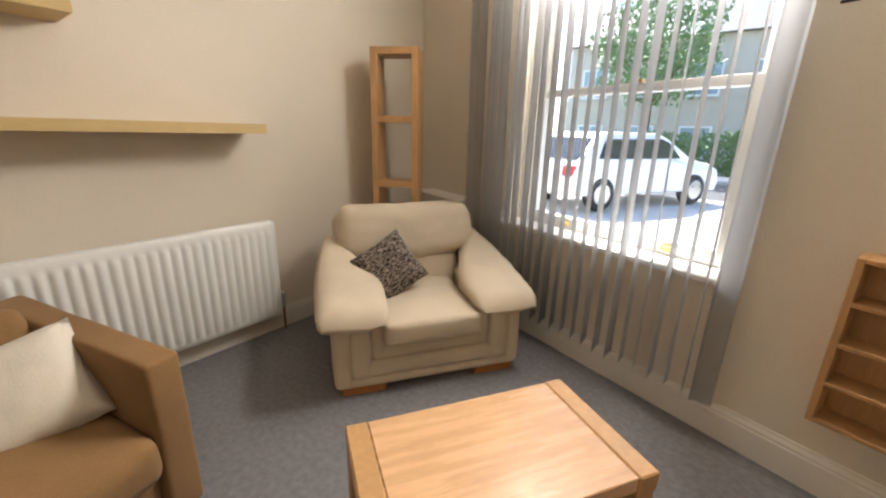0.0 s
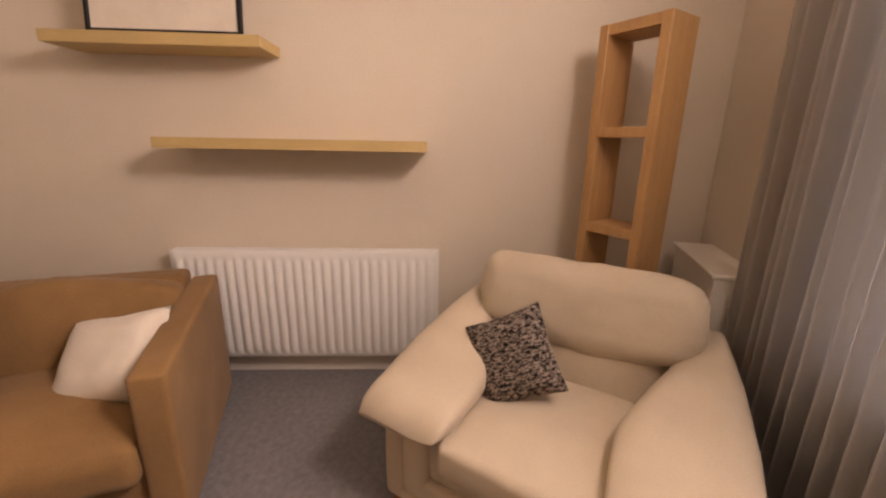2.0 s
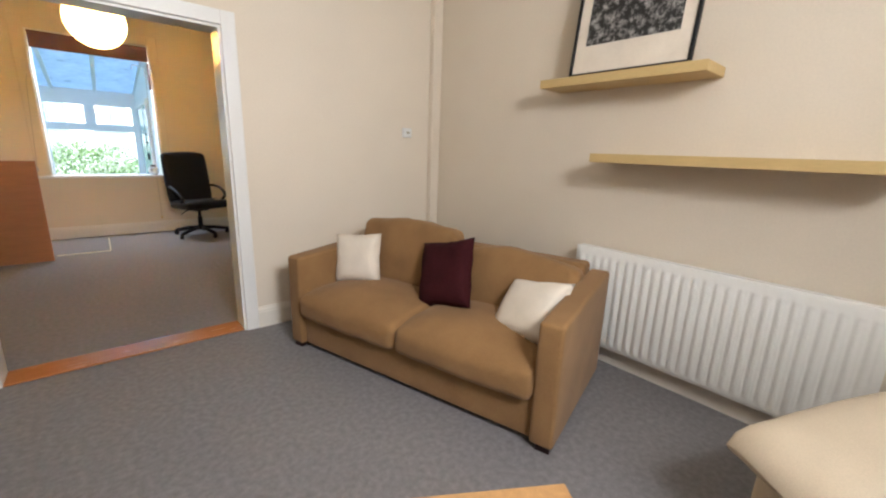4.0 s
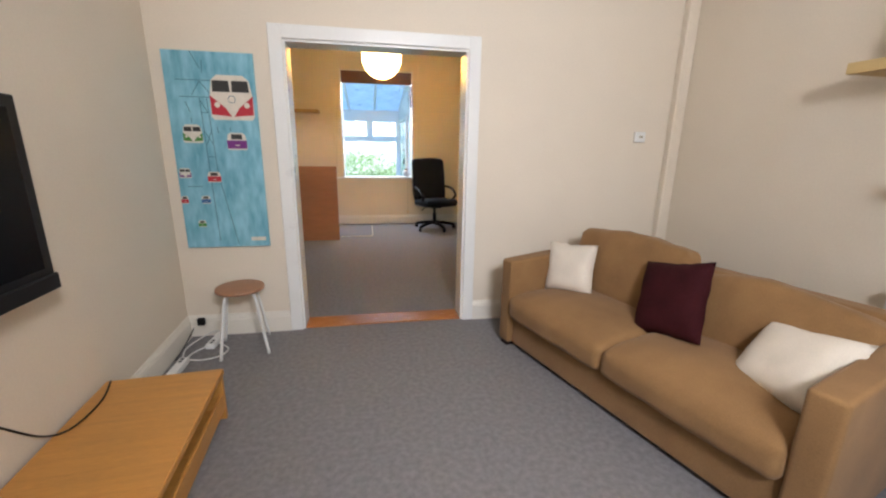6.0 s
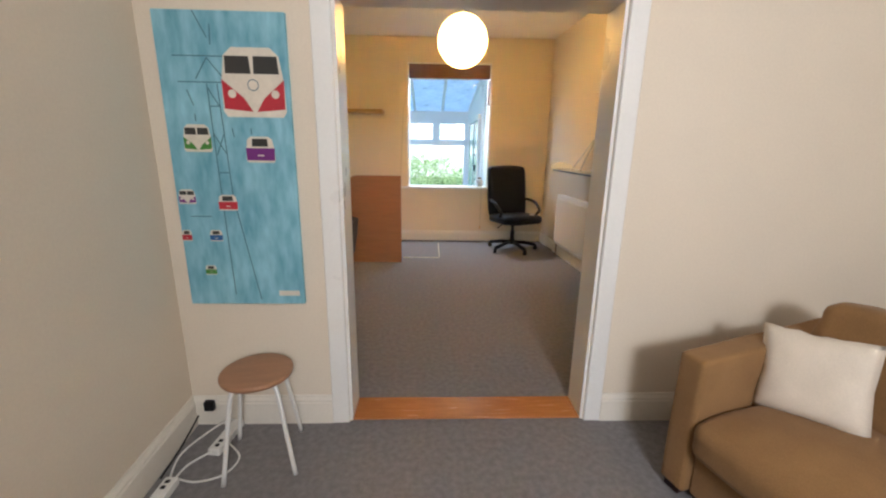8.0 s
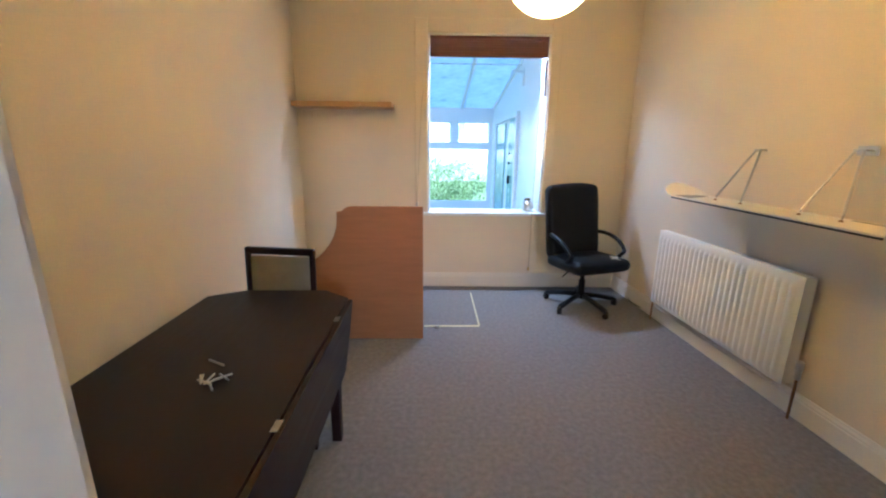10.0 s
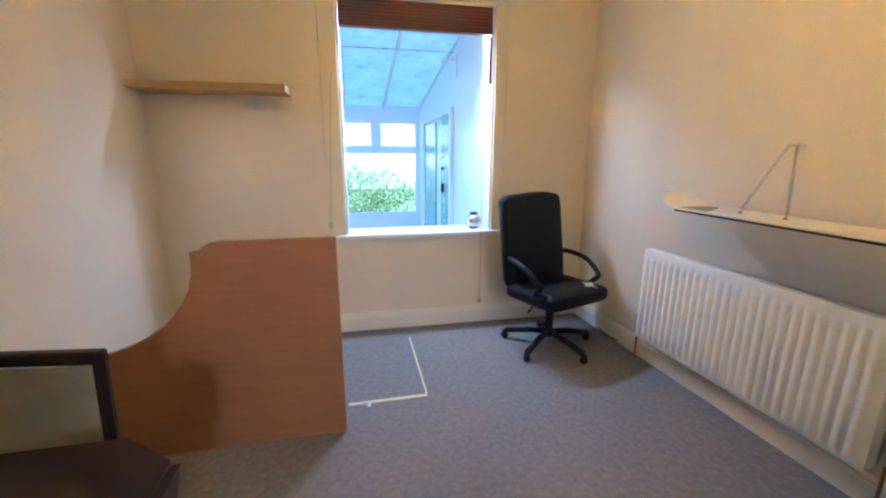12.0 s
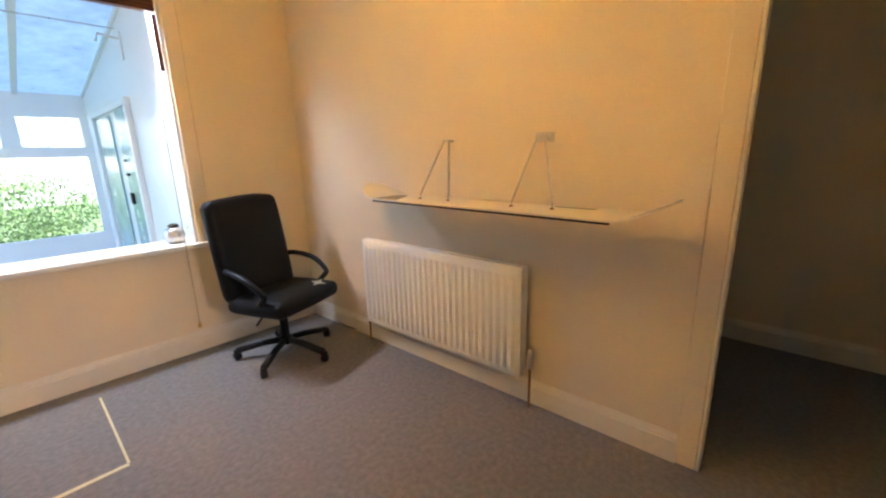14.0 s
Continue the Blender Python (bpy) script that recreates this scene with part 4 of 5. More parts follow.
brad = radiator(m_bb @ pose(0.925 + 1.345, 0, 0.195, 0, 0, 180), 1.345, 0.662, 26, "white panel radiator below the hanging snowboard")
valve(brad, -0.04, 0.06, 0.09, -0.20)
valve(brad, 1.38, 0.06, 0.09, -0.20)


def snowboard():
    t = thing("snowboard", pose(-0.635, -3.25, 1.205, 0, 0, 90), "worn cream snowboard hung flat as a shelf from wires", "snowboard")
    n, L = 40, 1.80
    bm = bmesh.new()
    rows = []
    for i in range(n + 1):
        f = 2 * i / n - 1
        x = f * L / 2
        w = 0.15 - 0.018 * (1 - f * f) if abs(f) < 0.84 else 0.144 * math.sqrt(max(0.0, 1 - ((abs(f) - 0.84) / 0.165) ** 2))
        z = 0.0 if abs(f) < 0.78 else 0.075 * ((abs(f) - 0.78) / 0.22) ** 1.6
        rows.append([bm.verts.new((x, s * max(w, 0.02), z + dz)) for s, dz in ((-1, 0), (1, 0), (1, -0.009), (-1, -0.009))])
    for a, b in zip(rows, rows[1:]):
        for k in range(4):
            bm.faces.new([a[k], a[(k + 1) % 4], b[(k + 1) % 4], b[k]])
    bm.faces.new(rows[0])
    bm.faces.new(rows[-1])
    part("deck", bm, M_BOARDTOP, t)
    part("edge_strip", box(-0.72, 0.70, -0.1385, -0.128, -0.019, -0.0092), M_BLACK, t, "dark steel edge")
    gs = material("grey_board_graphic", (0.13, 0.12, 0.13), 0.35, 0.3, 14, 0.0, 60)
    part("graphic", slab([(-0.72, -0.12), (-0.52, -0.125), (-0.60, 0.02), (-0.66, 0.10), (-0.72, 0.05)], 0.0006, 0.0016), gs, t, "grey faded graphic patch")
    part("graphic", slab([(0.36, 0.09), (0.55, 0.09), (0.56, 0.115), (0.36, 0.112)], 0.0006, 0.0016), gs, t, "grey faded graphic patch")
    return t


snowboard()
for y in (-3.66, -3.03):
    hk = thing("wire_hanger", pose(-0.877, y, 1.53), "steel wire hanger on a small wall plate", "hanger", "snowboard hangers")
    part("wall_plate", box(-0.006, 0.006, -0.05, 0.05, -0.024, 0.024, 0.003), M_STEEL, hk)
    part("hook", tube([(0.004, -0.03, 0.0), (0.04, -0.03, 0.004), (0.045, 0.03, 0.004), (0.004, 0.03, 0.0)], 0.005, 8), M_STEEL, hk)
    part("wire", tube([(0.043, -0.02, 0.0), (0.235, -0.04, -0.30), (0.24, -0.04, -0.328)], 0.006, 8), M_STEEL, hk)
    part("wire", tube([(0.043, 0.02, 0.0), (0.225, 0.17, -0.30), (0.23, 0.17, -0.328)], 0.006, 8), M_STEEL, hk)
    part("foot", lathe([(0.009, -0.331), (0.011, -0.325), (0.006, -0.318)], 10), M_COPPER, hk, "", pose(0.24, -0.04, 0))
    part("foot", lathe([(0.009, -0.331), (0.011, -0.325), (0.006, -0.318)], 10), M_COPPER, hk, "", pose(0.23, 0.17, 0))


def office_chair():
    """Local y forward; origin on the floor under the column."""
    t = thing("office_chair", pose(-0.225, -4.79, 0, 0, 0, 18) @ Matrix.Scale(1.03, 4), "black leatherette swivel office chair with torn seat and armrests", "office chair")
    for k in range(5):
        a = math.radians(20 + 72 * k)
        c, s = math.cos(a), math.sin(a)
        part("base_arm", tube([(0.03 * c, 0.03 * s, 0.115), (0.16 * c, 0.16 * s, 0.105), (0.335 * c, 0.335 * s, 0.07)], 0.024, 8), M_BLACK, t, "", None, True)
        part("castor", lathe([(0.020, -0.022), (0.027, -0.016), (0.027, 0.016), (0.020, 0.022)], 14), M_BLACK, t, "", pose(0.34 * c, 0.34 * s, 0.028, 90, 0, math.degrees(a) + 40))
        part("castor_stem", box(-0.014, 0.014, -0.018, 0.018, 0.03, 0.075, 0.004), M_BLACK, t, "", pose(0.34 * c, 0.34 * s, 0))
    part("column", lathe([(0.05, 0.09), (0.045, 0.14), (0.03, 0.15), (0.03, 0.27), (0.02, 0.275), (0.02, 0.38)], 16), M_BLACK, t, "", None, True)
    part("mechanism", box(-0.09, 0.09, -0.12, 0.10, 0.36, 0.41, 0.01), M_BLACK, t)
    part("lever", tube([(0.09, 0.02, 0.39), (0.20, 0.03, 0.37), (0.255, 0.03, 0.33)], 0.007, 8), M_BLACK, t)
    part("seat", soft_box(0.58, 0.50, 0.11, 0.05, 0.02, 0.02, 7, 0.003, 4.0), M_LEATHER, t, "", pose(0, 0.05, 0.455, 2), True)
    part("tear", slab([(-0.17, 0.10), (-0.13, 0.13), (-0.115, 0.19), (-0.10, 0.135), (-0.06, 0.12), (-0.105, 0.10), (-0.12, 0.05), (-0.135, 0.10)], 0.505, 0.510), M_TORN, t, "torn seat cover showing pale lining", pose(-0.085, 0.10, 0.012, 0, 5, 0))
    part("backrest", soft_box(0.57, 0.11, 0.70, 0.05, 0.02, 0.015, 8, 0.004, 6.0), M_LEATHER, t, "", pose(0, -0.225, 0.80, 9), True)
    part("backrest_shell", soft_box(0.52, 0.03, 0.62, 0.012, 0, 0.0, 4), M_BLACK, t, "", pose(0, -0.29, 0.80, 9), True)
    part("back_bar", tube([(0, -0.10, 0.385), (0, -0.24, 0.40), (0, -0.30, 0.60)], 0.022, 8), M_BLACK, t)
    for s in (-1, 1):
        part("armrest", tube(curve_pts([(s * 0.24, -0.23, 0.68), (s * 0.29, -0.12, 0.695), (s * 0.31, 0.05, 0.665), (s * 0.30, 0.17, 0.585), (s * 0.285, 0.17, 0.55), (s * 0.27, 0.08, 0.46), (s * 0.22, 0.04, 0.42)], 6), 0.019, 8), M_BLACK, t, "", None, True)
    return t


office_chair()


def desk_panel():
    """An upright desk end with a curved shoulder, seen on its broad face."""
    t = thing("desk", pose(0, 0, 0), "upright brown beech-effect desk panel with curved shoulder", "desk")
    top = [(1.335, 0.001), (1.335, 1.09), (1.86, 1.09), (1.905, 1.085), (1.935, 1.068), (1.95, 1.052), (1.99, 1.045)]
    arc = [(1.99 + 0.555 * (1 - math.cos(a)), 1.0 - 0.44 * math.sin(a)) for a in [math.pi / 2 * k / 10 for k in range(11)]]
    part("side_panel", slab(top + arc + [(2.56, 0.001)], -4.10, -4.076, "y"), M_DESK, t)
    part("rear_foot", box(1.40, 1.424, -4.55, -4.101, 0.001, 0.60, 0.002), M_DESK, t)
    part("rear_rail", box(1.424, 2.40, -4.16, -4.101, 0.30, 0.42, 0.002), M_DESK, t)
    return t


desk_panel()


def dining_table():
    t = thing("drop_leaf_table", pose(0, 0, 0), "dark mahogany drop-leaf dining table with its leaf hanging", "table")
    part("tabletop", slab([(1.705, -1.78), (1.705, -3.05), (1.85, -3.165), (2.28, -3.165), (2.445, -3.07), (2.445, -1.95), (2.28, -1.70), (1.85, -1.66)], 0.728, 0.75), M_DARKWOOD, t)
    lf = slab([(-1.80, 0.745), (-3.04, 0.745), (-2.94, 0.60), (-2.80, 0.47), (-2.02, 0.47), (-1.88, 0.60)], 1.680, 1.700, "x")
    part("drop_leaf", lf, M_DARKWOOD, t)
    for y in (-2.78, -2.05):
        part("hinge", box(1.690, 1.712, y - 0.025, y + 0.025, 0.7502, 0.7522), M_STEEL, t, "small steel hinge")
    for x in (1.765, 2.36):
        for y in (-2.91, -1.93):
            part("leg", box(x - 0.025, x + 0.025, y - 0.025, y + 0.025, 0, 0.728, 0.004), M_DARKWOOD, t)
    part("apron", box(1.79, 2.335, -2.92, -2.90, 0.64, 0.728), M_DARKWOOD, t)
    part("apron", box(1.79, 2.335, -1.94, -1.92, 0.64, 0.728), M_DARKWOOD, t)
    part("gate_leg", box(1.85, 1.885, -2.86, -2.825, 0, 0.70, 0.003), M_DARKWOOD, t)
    return t


dining_table()


def dining_chair():
    t = thing("dining_chair", pose(2.14, -3.31, 0, 0, 0, -8), "dark wooden dining chair with beige padded back, tucked under", "chair")
    for s in (-1, 1):
        part("rear_leg", tube([(s * 0.19, 0.03, 0.0), (s * 0.195, 0.03, 0.45), (s * 0.195, 0.0, 0.95)], 0.018, 6), M_DARKWOOD, t)
        part("front_leg", box(s * 0.19 - 0.018, s * 0.19 + 0.018, 0.38, 0.416, 0, 0.43, 0.003), M_DARKWOOD, t)
    part("top_rail", box(-0.21, 0.21, -0.016, 0.016, 0.915, 0.955, 0.006), M_DARKWOOD, t)
    part("back_pad", soft_box(0.355, 0.03, 0.30, 0.012, 0, 0.004, 4), M_BEIGECLOTH, t, "beige fabric back pad", pose(0, 0.008, 0.755, 4), True)
    part("lower_rail", box(-0.19, 0.19, 0.008, 0.03, 0.57, 0.60, 0.003), M_DARKWOOD, t)
    part("seat", soft_box(0.42, 0.42, 0.05, 0.02, 0.008, 0, 4), M_BEIGECLOTH, t, "", pose(0, 0.22, 0.455), True)
    part("seat_rail", box(-0.20, 0.20, 0.02, 0.41, 0.39, 0.43, 0.003), M_DARKWOOD, t)
    return t


dining_chair()

# small hardware on the table
bag = thing("bag_of_fittings", pose(1.995, -2.265, 0.751, 0, 0, 20), "small clear bag of metal fittings on the dark table", "fittings")
rf = random.Random(9)
for k in range(9):
    x, y, a = rf.uniform(-0.045, 0.045), rf.uniform(-0.028, 0.028), rf.uniform(0, 180)
    part("screw", tube([(-0.03, 0, 0.004 + 0.002 * (k % 3)), (0.03, 0, 0.004 + 0.002 * (k % 3))], 0.0035, 6), M_STEEL, bag, "", pose(x, y, 0, 0, 0, a))
rod = thing("metal_pin", pose(2.045, -2.39, 0.755, 0, 0, -28), "short loose metal pin on the dark table", "fitting")
part("shaft", tube([(-0.04, 0, 0), (0.04, 0, 0)], 0.004, 8), M_STEEL, rod)

# floor hatch outlined with tape
hatch = bmesh.new()
add_box(hatch, 0.845, 1.33, -4.325, -4.300, 0.0005, 0.003)
add_box(hatch, 0.838, 0.850, -5.16, -4.325, 0.0005, 0.003)
setting("floor_tape", hatch, M_TAPE, "yellowed tape edging a hatch cut in the carpet", None, "tape")
hr = thing("hatch_ring", pose(1.22, -4.285, 0.0), "small round metal lifting ring on the carpet", "ring")
part("ring", lathe([(0.012, 0.001), (0.024, 0.002), (0.024, 0.007), (0.012, 0.008)], 16), M_STEEL, hr, "", None, True)
tagged(link("flex", tube(curve_pts([(-0.84, -4.62, 0.01), (-0.80, -4.75, 0.012), (-0.79, -4.9, 0.01), (-0.82, -5.05, 0.03)], 6), 0.005, 6), M_BLACK, None, "", None, True), "short black cable on the carpet by the skirting", "cable")

lan = thing("paper_lantern", pose(0.68, -3.3, 2.41), "round rice-paper lantern shade, lit warm yellow", "ceiling lamp")
n_r = 26
prof = []
for k in range(n_r * 2 + 1):
    a = -math.pi / 2 + 0.18 + (math.pi - 0.36) * k / (n_r * 2)
    r = 0.235 + (0.0022 if k % 2 else -0.0015)
    prof.append((r * math.cos(a), r * math.sin(a)))
part("shade", lathe(prof, 32), M_LANTERN, lan, "", None, True)
part("flex", tube([(0, 0, 0.23), (0, 0, CEIL - 2.41 - 0.02)], 0.004, 8), M_PLASTIC, lan)
part("ceiling_rose", lathe([(0.045, CEIL - 2.41 - 0.025), (0.04, CEIL - 2.41 - 0.003)], 16), M_PLASTIC, lan)


# ---- conservatory behind the back window ----
CY0, CY1, CX0, CX1 = -5.68, -9.6, 0.02, 3.3
setting("floor_conservatory", box(CX0 - 0.2, CX1 + 0.1, CY1 - 0.1, CY0 + 0.05, -0.12, -0.02), M_TILE, "pale tiled conservatory floor")


def roof_z(y):
    return 2.94 + (y - CY0) * (2.94 - 2.34) / (CY0 - CY1)


bm = bmesh.new()
vs = [bm.verts.new((x, y, z)) for x, y, z in ((CX0, CY0, -0.1), (CX0, CY1, -0.1), (CX0, CY1, roof_z(CY1)), (CX0, CY0, roof_z(CY0)), (CX0 - 0.12, CY0, -0.1), (CX0 - 0.12, CY1, -0.1), (CX0 - 0.12, CY1, roof_z(CY1)), (CX0 - 0.12, CY0, roof_z(CY0)))]
for f in ((0, 1, 2, 3), (4, 5, 6, 7), (0, 1, 5, 4), (1, 2, 6, 5), (2, 3, 7, 6), (3, 0, 4, 7)):
    bm.faces.new([vs[i] for i in f])
setting("wall_conservatory", bm, M_UPVC, "white painted side wall of the conservatory")
roof = tagged(new("conservatory_roof"), "sloping polycarbonate conservatory roof with white bars", "roof", "", "structure")
k_roof = math.degrees(math.atan2(2.94 - 2.34, CY0 - CY1))
roof.matrix_basis = pose(0, CY0, 2.94, k_roof, 0, 0)
RL = math.hypot(CY0 - CY1, 0.6) + 0.1
for i in range(5):
    part("roof_sheet", box(CX0 + 0.66 * i, CX0 + 0.66 * i + 0.655, -RL, 0, 0, 0.012), M_POLY, roof)
for i in range(6):
    part("roof_bar", box(CX0 + 0.66 * i - 0.03, CX0 + 0.66 * i + 0.03, -RL, 0, -0.03, -0.001, 0.004), M_UPVC, roof)
part("tie_wire", tube([(CX0, -1.4, -0.06), (CX1, -1.4, -0.06)], 0.006, 6), M_STEEL, roof)

far = tagged(new("window_3"), "white plastic glazed end wall of the conservatory", "window", "", "structure")
far.matrix_basis = pose(0, CY1, 0)
ze = roof_z(CY1)
xs = [CX0, 0.82, 1.60, 2.40, CX1]
bm = bmesh.new()
add_box(bm, CX0, CX1, -0.06, 0.0, -0.1, 0.45)
add_box(bm, CX0, CX1, -0.06, 0.0, 2.04, ze)
add_box(bm, CX0, CX1, -0.06, 0.0, 1.52, 1.66)
part("window_frame", bm, M_UPVC, far)
for i, x in enumerate(xs):
    part("mullion", box(x - (0.09 if 0 < i < 4 else 0.0), x + (0.09 if i < 4 else 0.0), -0.055, -0.002, 0.45, 1.52, 0.003), M_UPVC, far) if i != 1 else None
    part("mullion", box(x - (0.09 if i else 0), x + (0.09 if i < 4 else 0), -0.055, -0.002, 1.66, 2.04, 0.003), M_UPVC, far)
for a, b in zip(xs, xs[1:]):
    for z0, z1 in ((0.45, 1.52), (1.66, 2.04)):
        g = part("pane", box(a + 0.02, b - 0.02, -0.034, -0.030, z0, z1), M_GLASS, far)
        g.visible_shadow = False
# side door and window set in the white wall
sd = tagged(new("door_1"), "white plastic half-open side door with dark handle", "door", "", "structure")
sd.matrix_basis = pose(CX0, 0, 0)
bm = bmesh.new()
for y0, y1, z0, z1 in ((-9.05, -8.97, 0, 2.06), (-7.07, -6.99, 0, 2.06), (-8.97, -7.07, 1.99, 2.06)):
    add_box(bm, 0.001, 0.05, y0, y1, z0, z1, 0.004)
part("door_frame", bm, M_UPVC, sd)
gg = material("pale_green_obscure_glass", (0.32, 0.46, 0.45), 0.25, 0.2, 4, 0.05, 60)
part("glass_panel", box(0.002, 0.02, -8.93, -8.05, 0.1, 1.96), gg, sd, "pale green obscure glazing")
part("leaf", box(0.002, 0.045, -7.55, -7.10, 0.02, 1.97, 0.004), gg, sd, "grey-green door edge")
for z, h in ((1.45, 0.02), (1.30, 0.03), (1.0, 0.12)):
    part("handle", box(0.046, 0.075, -7.42, -7.36, z, z + h, 0.006), M_BLACK, sd, "black door handle")
sl = thing("wall_light", pose(CX0, -6.9, 2.55), "small white bracket fixed to the conservatory wall", "bracket")
part("arm", tube([(0.002, 0, 0), (0.16, 0, 0.02), (0.18, 0, -0.05)], 0.012, 8), M_UPVC, sl)
part("plate", box(0.001, 0.012, -0.04, 0.04, -0.18, 0.06, 0.003), M_UPVC, sl)

# ---- outdoors ----
setting("ground", box(-120, 120, -140, 140, -0.6, -0.45), M_GROUND, "grass and earth ground reaching into the distance")
setting("pavement", box(-40, 40, 3.9, 11.8, -0.45, -0.06), M_PAVE, "sunlit pale concrete forecourt before the house")
setting("road", box(-40, 40, 11.85, 17.0, -0.45, -0.16), M_ASPHALT, "grey asphalt street")
setting("pavement", box(-40, 40, 17.05, 19.0, -0.45, -0.06), M_PAVE, "pale concrete pavement across the street")


def car(m, paint, label):
    t = thing("car", m, label, "car")
    prof = [(-2.05, 0.30), (-2.08, 0.62), (-1.95, 0.86), (-1.80, 0.92), (-1.45, 1.36), (-1.15, 1.45), (0.15, 1.45), (0.45, 1.36), (1.00, 0.95), (1.75, 0.84), (2.0, 0.70), (2.06, 0.45), (2.0, 0.28)]
    bm = slab(prof, -0.82, 0.82, "y")
    for v in bm.verts:
        if v.co.z > 0.93:
            v.co.y *= 0.80 if v.co.z > 1.3 else 0.93
    bmesh.ops.bevel(bm, geom=[e for e in bm.edges if abs(e.verts[0].co.y) > 0.3 and e.verts[0].co.y * e.verts[1].co.y > 0], offset=0.05, segments=2, affect="EDGES", profile=0.5)
    part("body", bm, paint, t, "", None, True)
    for s in (-1, 1):
        sw = [Vector((-1.42, 0.97)), Vector((-1.22, 1.32)), Vector((0.15, 1.34)), Vector((0.35, 1.28)), Vector((0.78, 0.97))]
        part("side_window", slab(sw, s * 0.70, s * 0.775, "y"), M_CARGLASS, t)
        part("tail_lamp", box(-2.07, -1.90, min(s * 0.55, s * 0.80), max(s * 0.55, s * 0.80), 0.66, 0.86, 0.02), M_RED, t)
        part("headlamp", box(1.80, 2.02, min(s * 0.5, s * 0.78), max(s * 0.5, s * 0.78), 0.60, 0.74, 0.02), M_STEEL, t)
        for x in (-1.30, 1.30):
            w = part("wheel", lathe([(0.20, -0.1), (0.30, -0.1), (0.32, -0.07), (0.32, 0.07), (0.30, 0.1), (0.20, 0.1)], 20), M_RUBBER, t, "", pose(x, s * 0.74, 0.32, 90))
            part("rim", lathe([(0.19, -0.112), (0.2, -0.10), (0.2, 0.10), (0.19, 0.112)], 16), M_STEEL, w)
    part("windscreen", slab([(0.50, 1.33), (0.96, 0.985), (0.99, 0.985), (0.53, 1.345)], -0.62, 0.62, "y"), M_CARGLASS, t)
    part("rear_window", slab([(-1.48, 1.345), (-1.80, 0.96), (-1.76, 0.955), (-1.44, 1.335)], -0.60, 0.60, "y"), M_CARGLASS, t)
    return t


car(pose(-1.5, 10.0, -0.06, 0, 0, 62), M_CARWHITE, "white hatchback parked on the forecourt, tail towards the house")
car(pose(-6.2, 14.0, -0.16, 0, 0, 0), M_CARSILVER, "silver hatchback parked across the street")
car(pose(3.4, 14.6, -0.16, 0, 0, 0), M_CARWHITE, "white hatchback parked across the street")


def leaf_clump(rng, size, n, leaf):
    """Many small separate leaves filling an uneven mass of the given half sizes."""
    bm = bmesh.new()
    for _ in range(n):
        while True:
            p = Vector((rng.uniform(-1, 1), rng.uniform(-1, 1), rng.uniform(-1, 1)))
            q = p.length
            if 0.45 < q + 0.35 * noise.noise(p * 2.3) < 1.0:
                break
        c = Vector((p.x * size[0], p.y * size[1], p.z * size[2]))
        a = Euler((rng.uniform(0, 6.3), rng.uniform(0, 6.3), rng.uniform(0, 6.3))).to_matrix()
        s = leaf * rng.uniform(0.6, 1.3)
        v = [bm.verts.new(c + a @ Vector(k)) for k in ((-s, 0, 0), (0, -s * 0.45, 0.1 * s), (s, 0, 0), (0, s * 0.45, 0.1 * s))]
        bm.faces.new(v)
    return bm


rl = random.Random(3)
hedge = link("hedge", leaf_clump(rl, (3.1, 0.8, 0.95), 26000, 0.036), M_LEAF, None, "", pose(2.3, -12.7, 0.42))
tagged(hedge, "dense green garden hedge beyond the conservatory", "hedge", "", "stuff")
hedge2 = link("hedge", leaf_clump(rl, (7.0, 0.8, 1.0), 9000, 0.10), M_LEAF, None, "", pose(0, 20.2, 0.6))
tagged(hedge2, "green hedge across the street", "hedge", "", "stuff")


def tree(m, h, r, label):
    t = thing("tree", m, label, "tree")
    bm = tube([(0, 0, 0), (0.05, 0.02, h * 0.3), (0.0, 0.05, h * 0.6)], 0.14, 10)
    for v in bm.verts:
        k = 1 - 0.5 * v.co.z / (h * 0.6)
        v.co.x *= k
        v.co.y *= k
    for a in range(5):
        c, s = math.cos(a * 1.257), math.sin(a * 1.257)
        add_tube(bm, [(0, 0, h * 0.4), (0.35 * r * c, 0.35 * r * s, h * 0.6), (0.7 * r * c, 0.7 * r * s, h * 0.72)], 0.04, 6)
    part("trunk", bm, M_BARK, t)
    part("crown", leaf_clump(rl, (r, r, h * 0.32), 5000, 0.11), M_LEAF, t, "", pose(0, 0, h * 0.72))
    return t


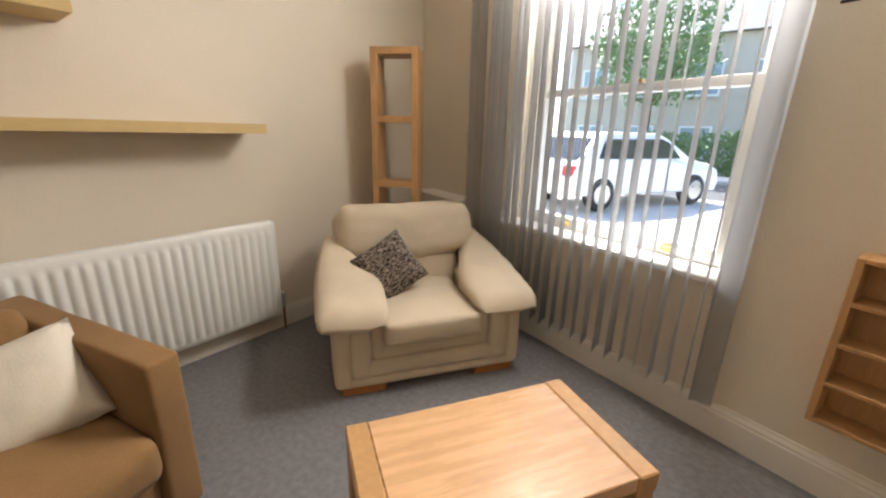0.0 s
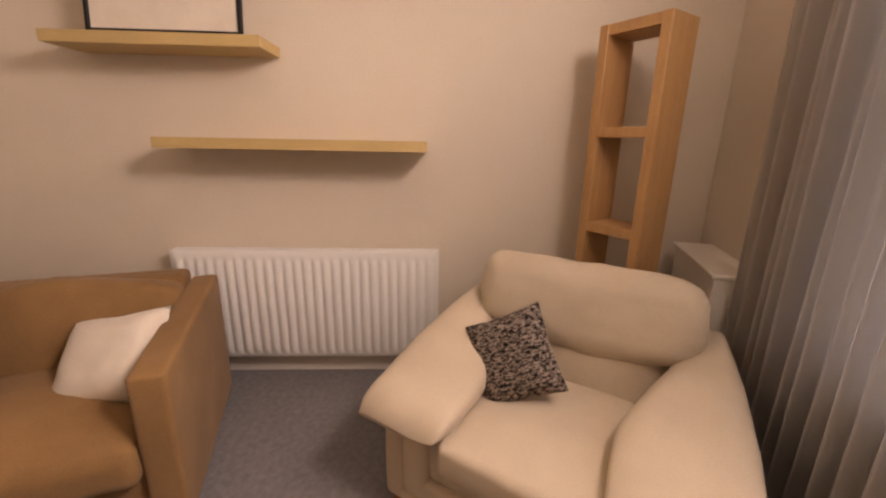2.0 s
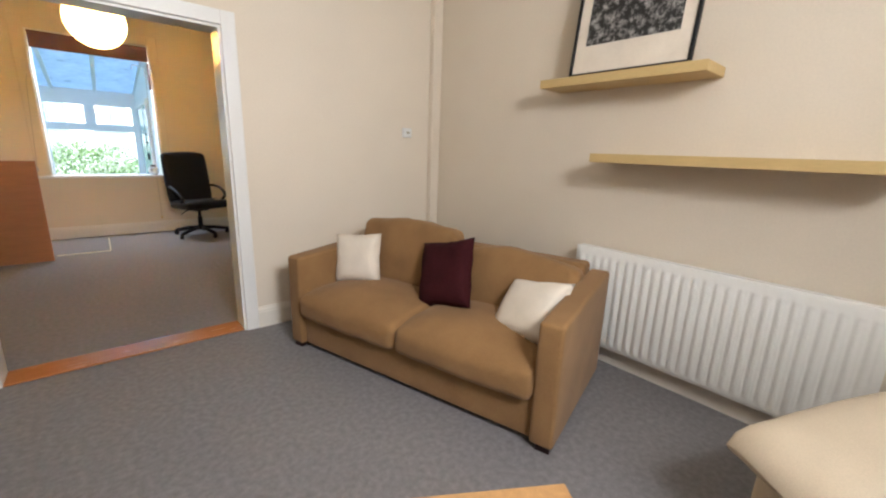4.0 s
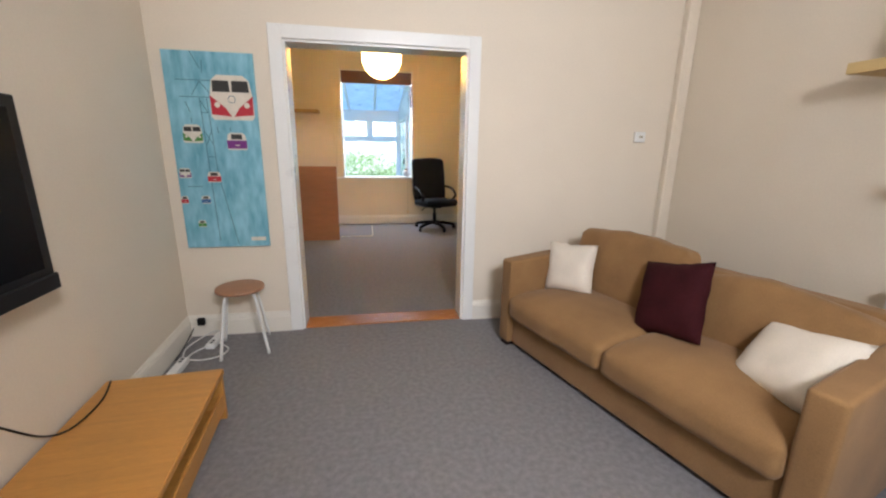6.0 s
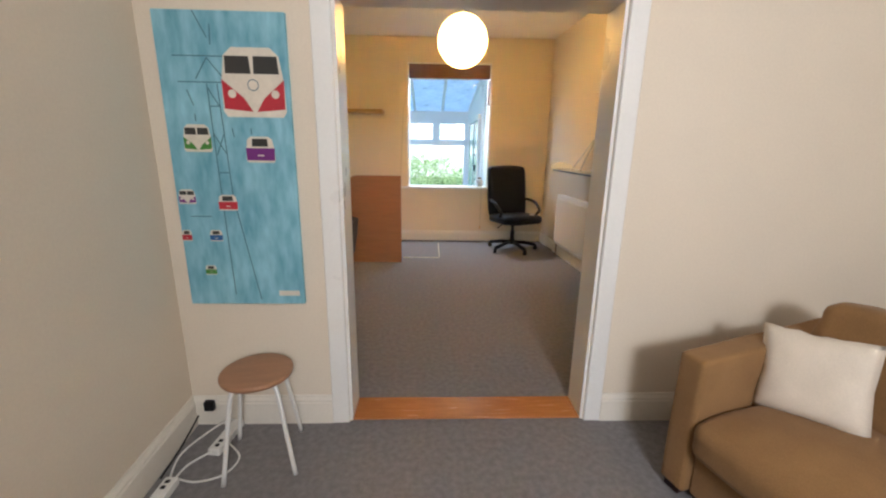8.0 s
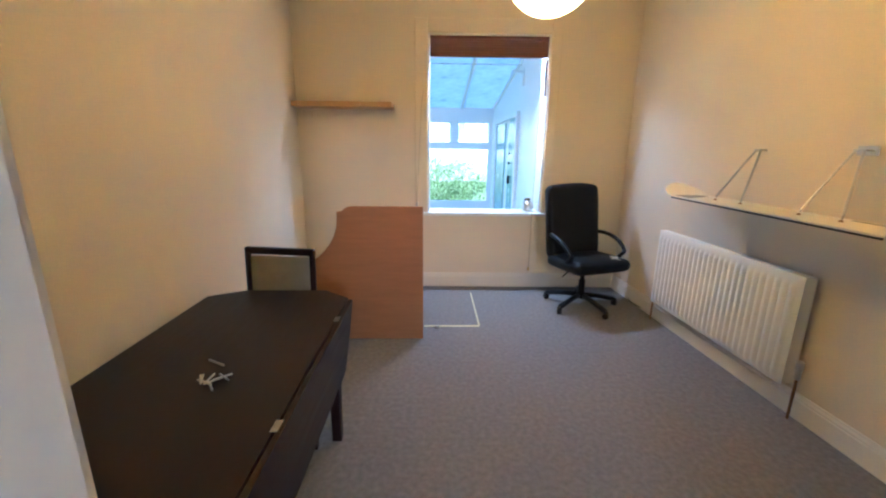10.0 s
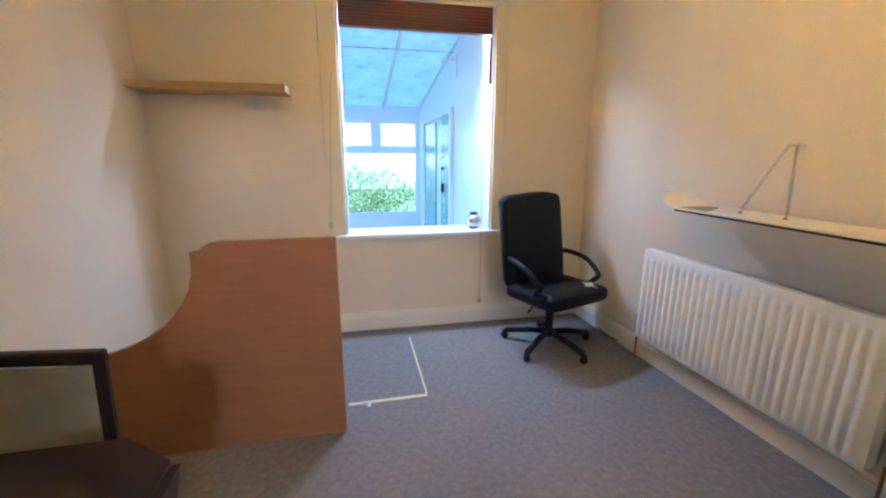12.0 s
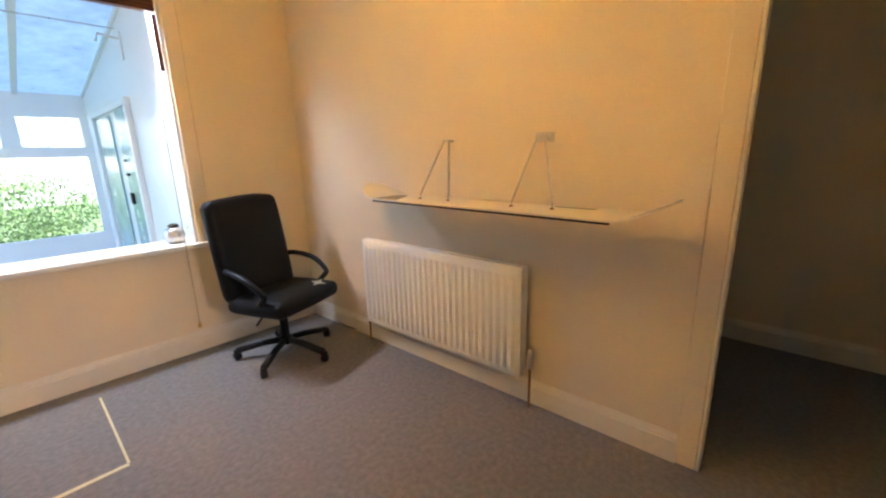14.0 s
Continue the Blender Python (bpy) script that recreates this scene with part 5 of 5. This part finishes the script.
tree(pose(-3.2, 19.6, -0.1), 6.5, 2.3, "leafy green street tree across the road")
tree(pose(4.6, 19.8, -0.1), 5.8, 2.0, "leafy green street tree across the road")


def house(m, w, h, wallmat, label, storeys=(1.5, 4.2)):
    """Front faces local -y."""
    t = thing("house", m, label, "house")
    part("wall", box(-w / 2, w / 2, 0, 6, 0, h), wallmat, t)
    part("roof", slab([(-0.4, h), (6.4, h), (3.0, h + 2.4)], -w / 2 - 0.2, w / 2 + 0.2, "x"), M_SLATE, t)
    for zc in storeys:
        for k in range(int(w // 2.4)):
            x = -w / 2 + 1.4 + k * 2.4
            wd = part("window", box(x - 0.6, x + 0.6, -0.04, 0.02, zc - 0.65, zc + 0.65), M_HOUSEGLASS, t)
            bm = bmesh.new()
            for a, b, c, d in ((-0.66, -0.58, -0.71, 0.71), (0.58, 0.66, -0.71, 0.71), (-0.58, 0.58, 0.63, 0.71), (-0.58, 0.58, -0.71, -0.63), (-0.03, 0.03, -0.63, 0.63)):
                add_box(bm, x + a, x + b, -0.08, -0.041, zc + c, zc + d)
            part("window_frame", bm, M_UPVC, wd)
            part("sill", box(x - 0.72, x + 0.72, -0.14, -0.001, zc - 0.80, zc - 0.715), M_PAVE, wd)
    return t


house(pose(0, 23.0, -0.4), 16, 6.0, M_BRICK, "pale rendered terraced house across the street")
house(pose(1.5, -26.0, -0.4, 0, 0, 180), 14, 5.6, material("white_house_render", (0.72, 0.70, 0.66), 0.85, 0.05, 2, 0.2, 40), "white rendered house beyond the garden hedge", (3.1,))

# unseen storey over both rooms, added to keep sun off part of the conservatory
up = thing("unseen_shading_storey", pose(0, 0, 0), "unseen brick storey and slate roof added to shade the conservatory", "house")
part("wall", box(-3.2, 3.3, -5.62, 3.75, CEIL + 0.13, 4.7), M_REDBRICK, up)
part("roof", slab([(-5.75, 4.7), (4.2, 4.7), (-0.9, 7.0)], -3.4, 3.5, "x"), M_SLATE, up)

# bulb inside the lantern
bulb = bpy.data.lights.new("bulb", "POINT")
bulb.energy, bulb.color, bulb.shadow_soft_size = 17.0, (1.0, 0.84, 0.62), 0.05
bo = new("bulb", bulb)
bo.location = (0.68, -3.3, 2.41)
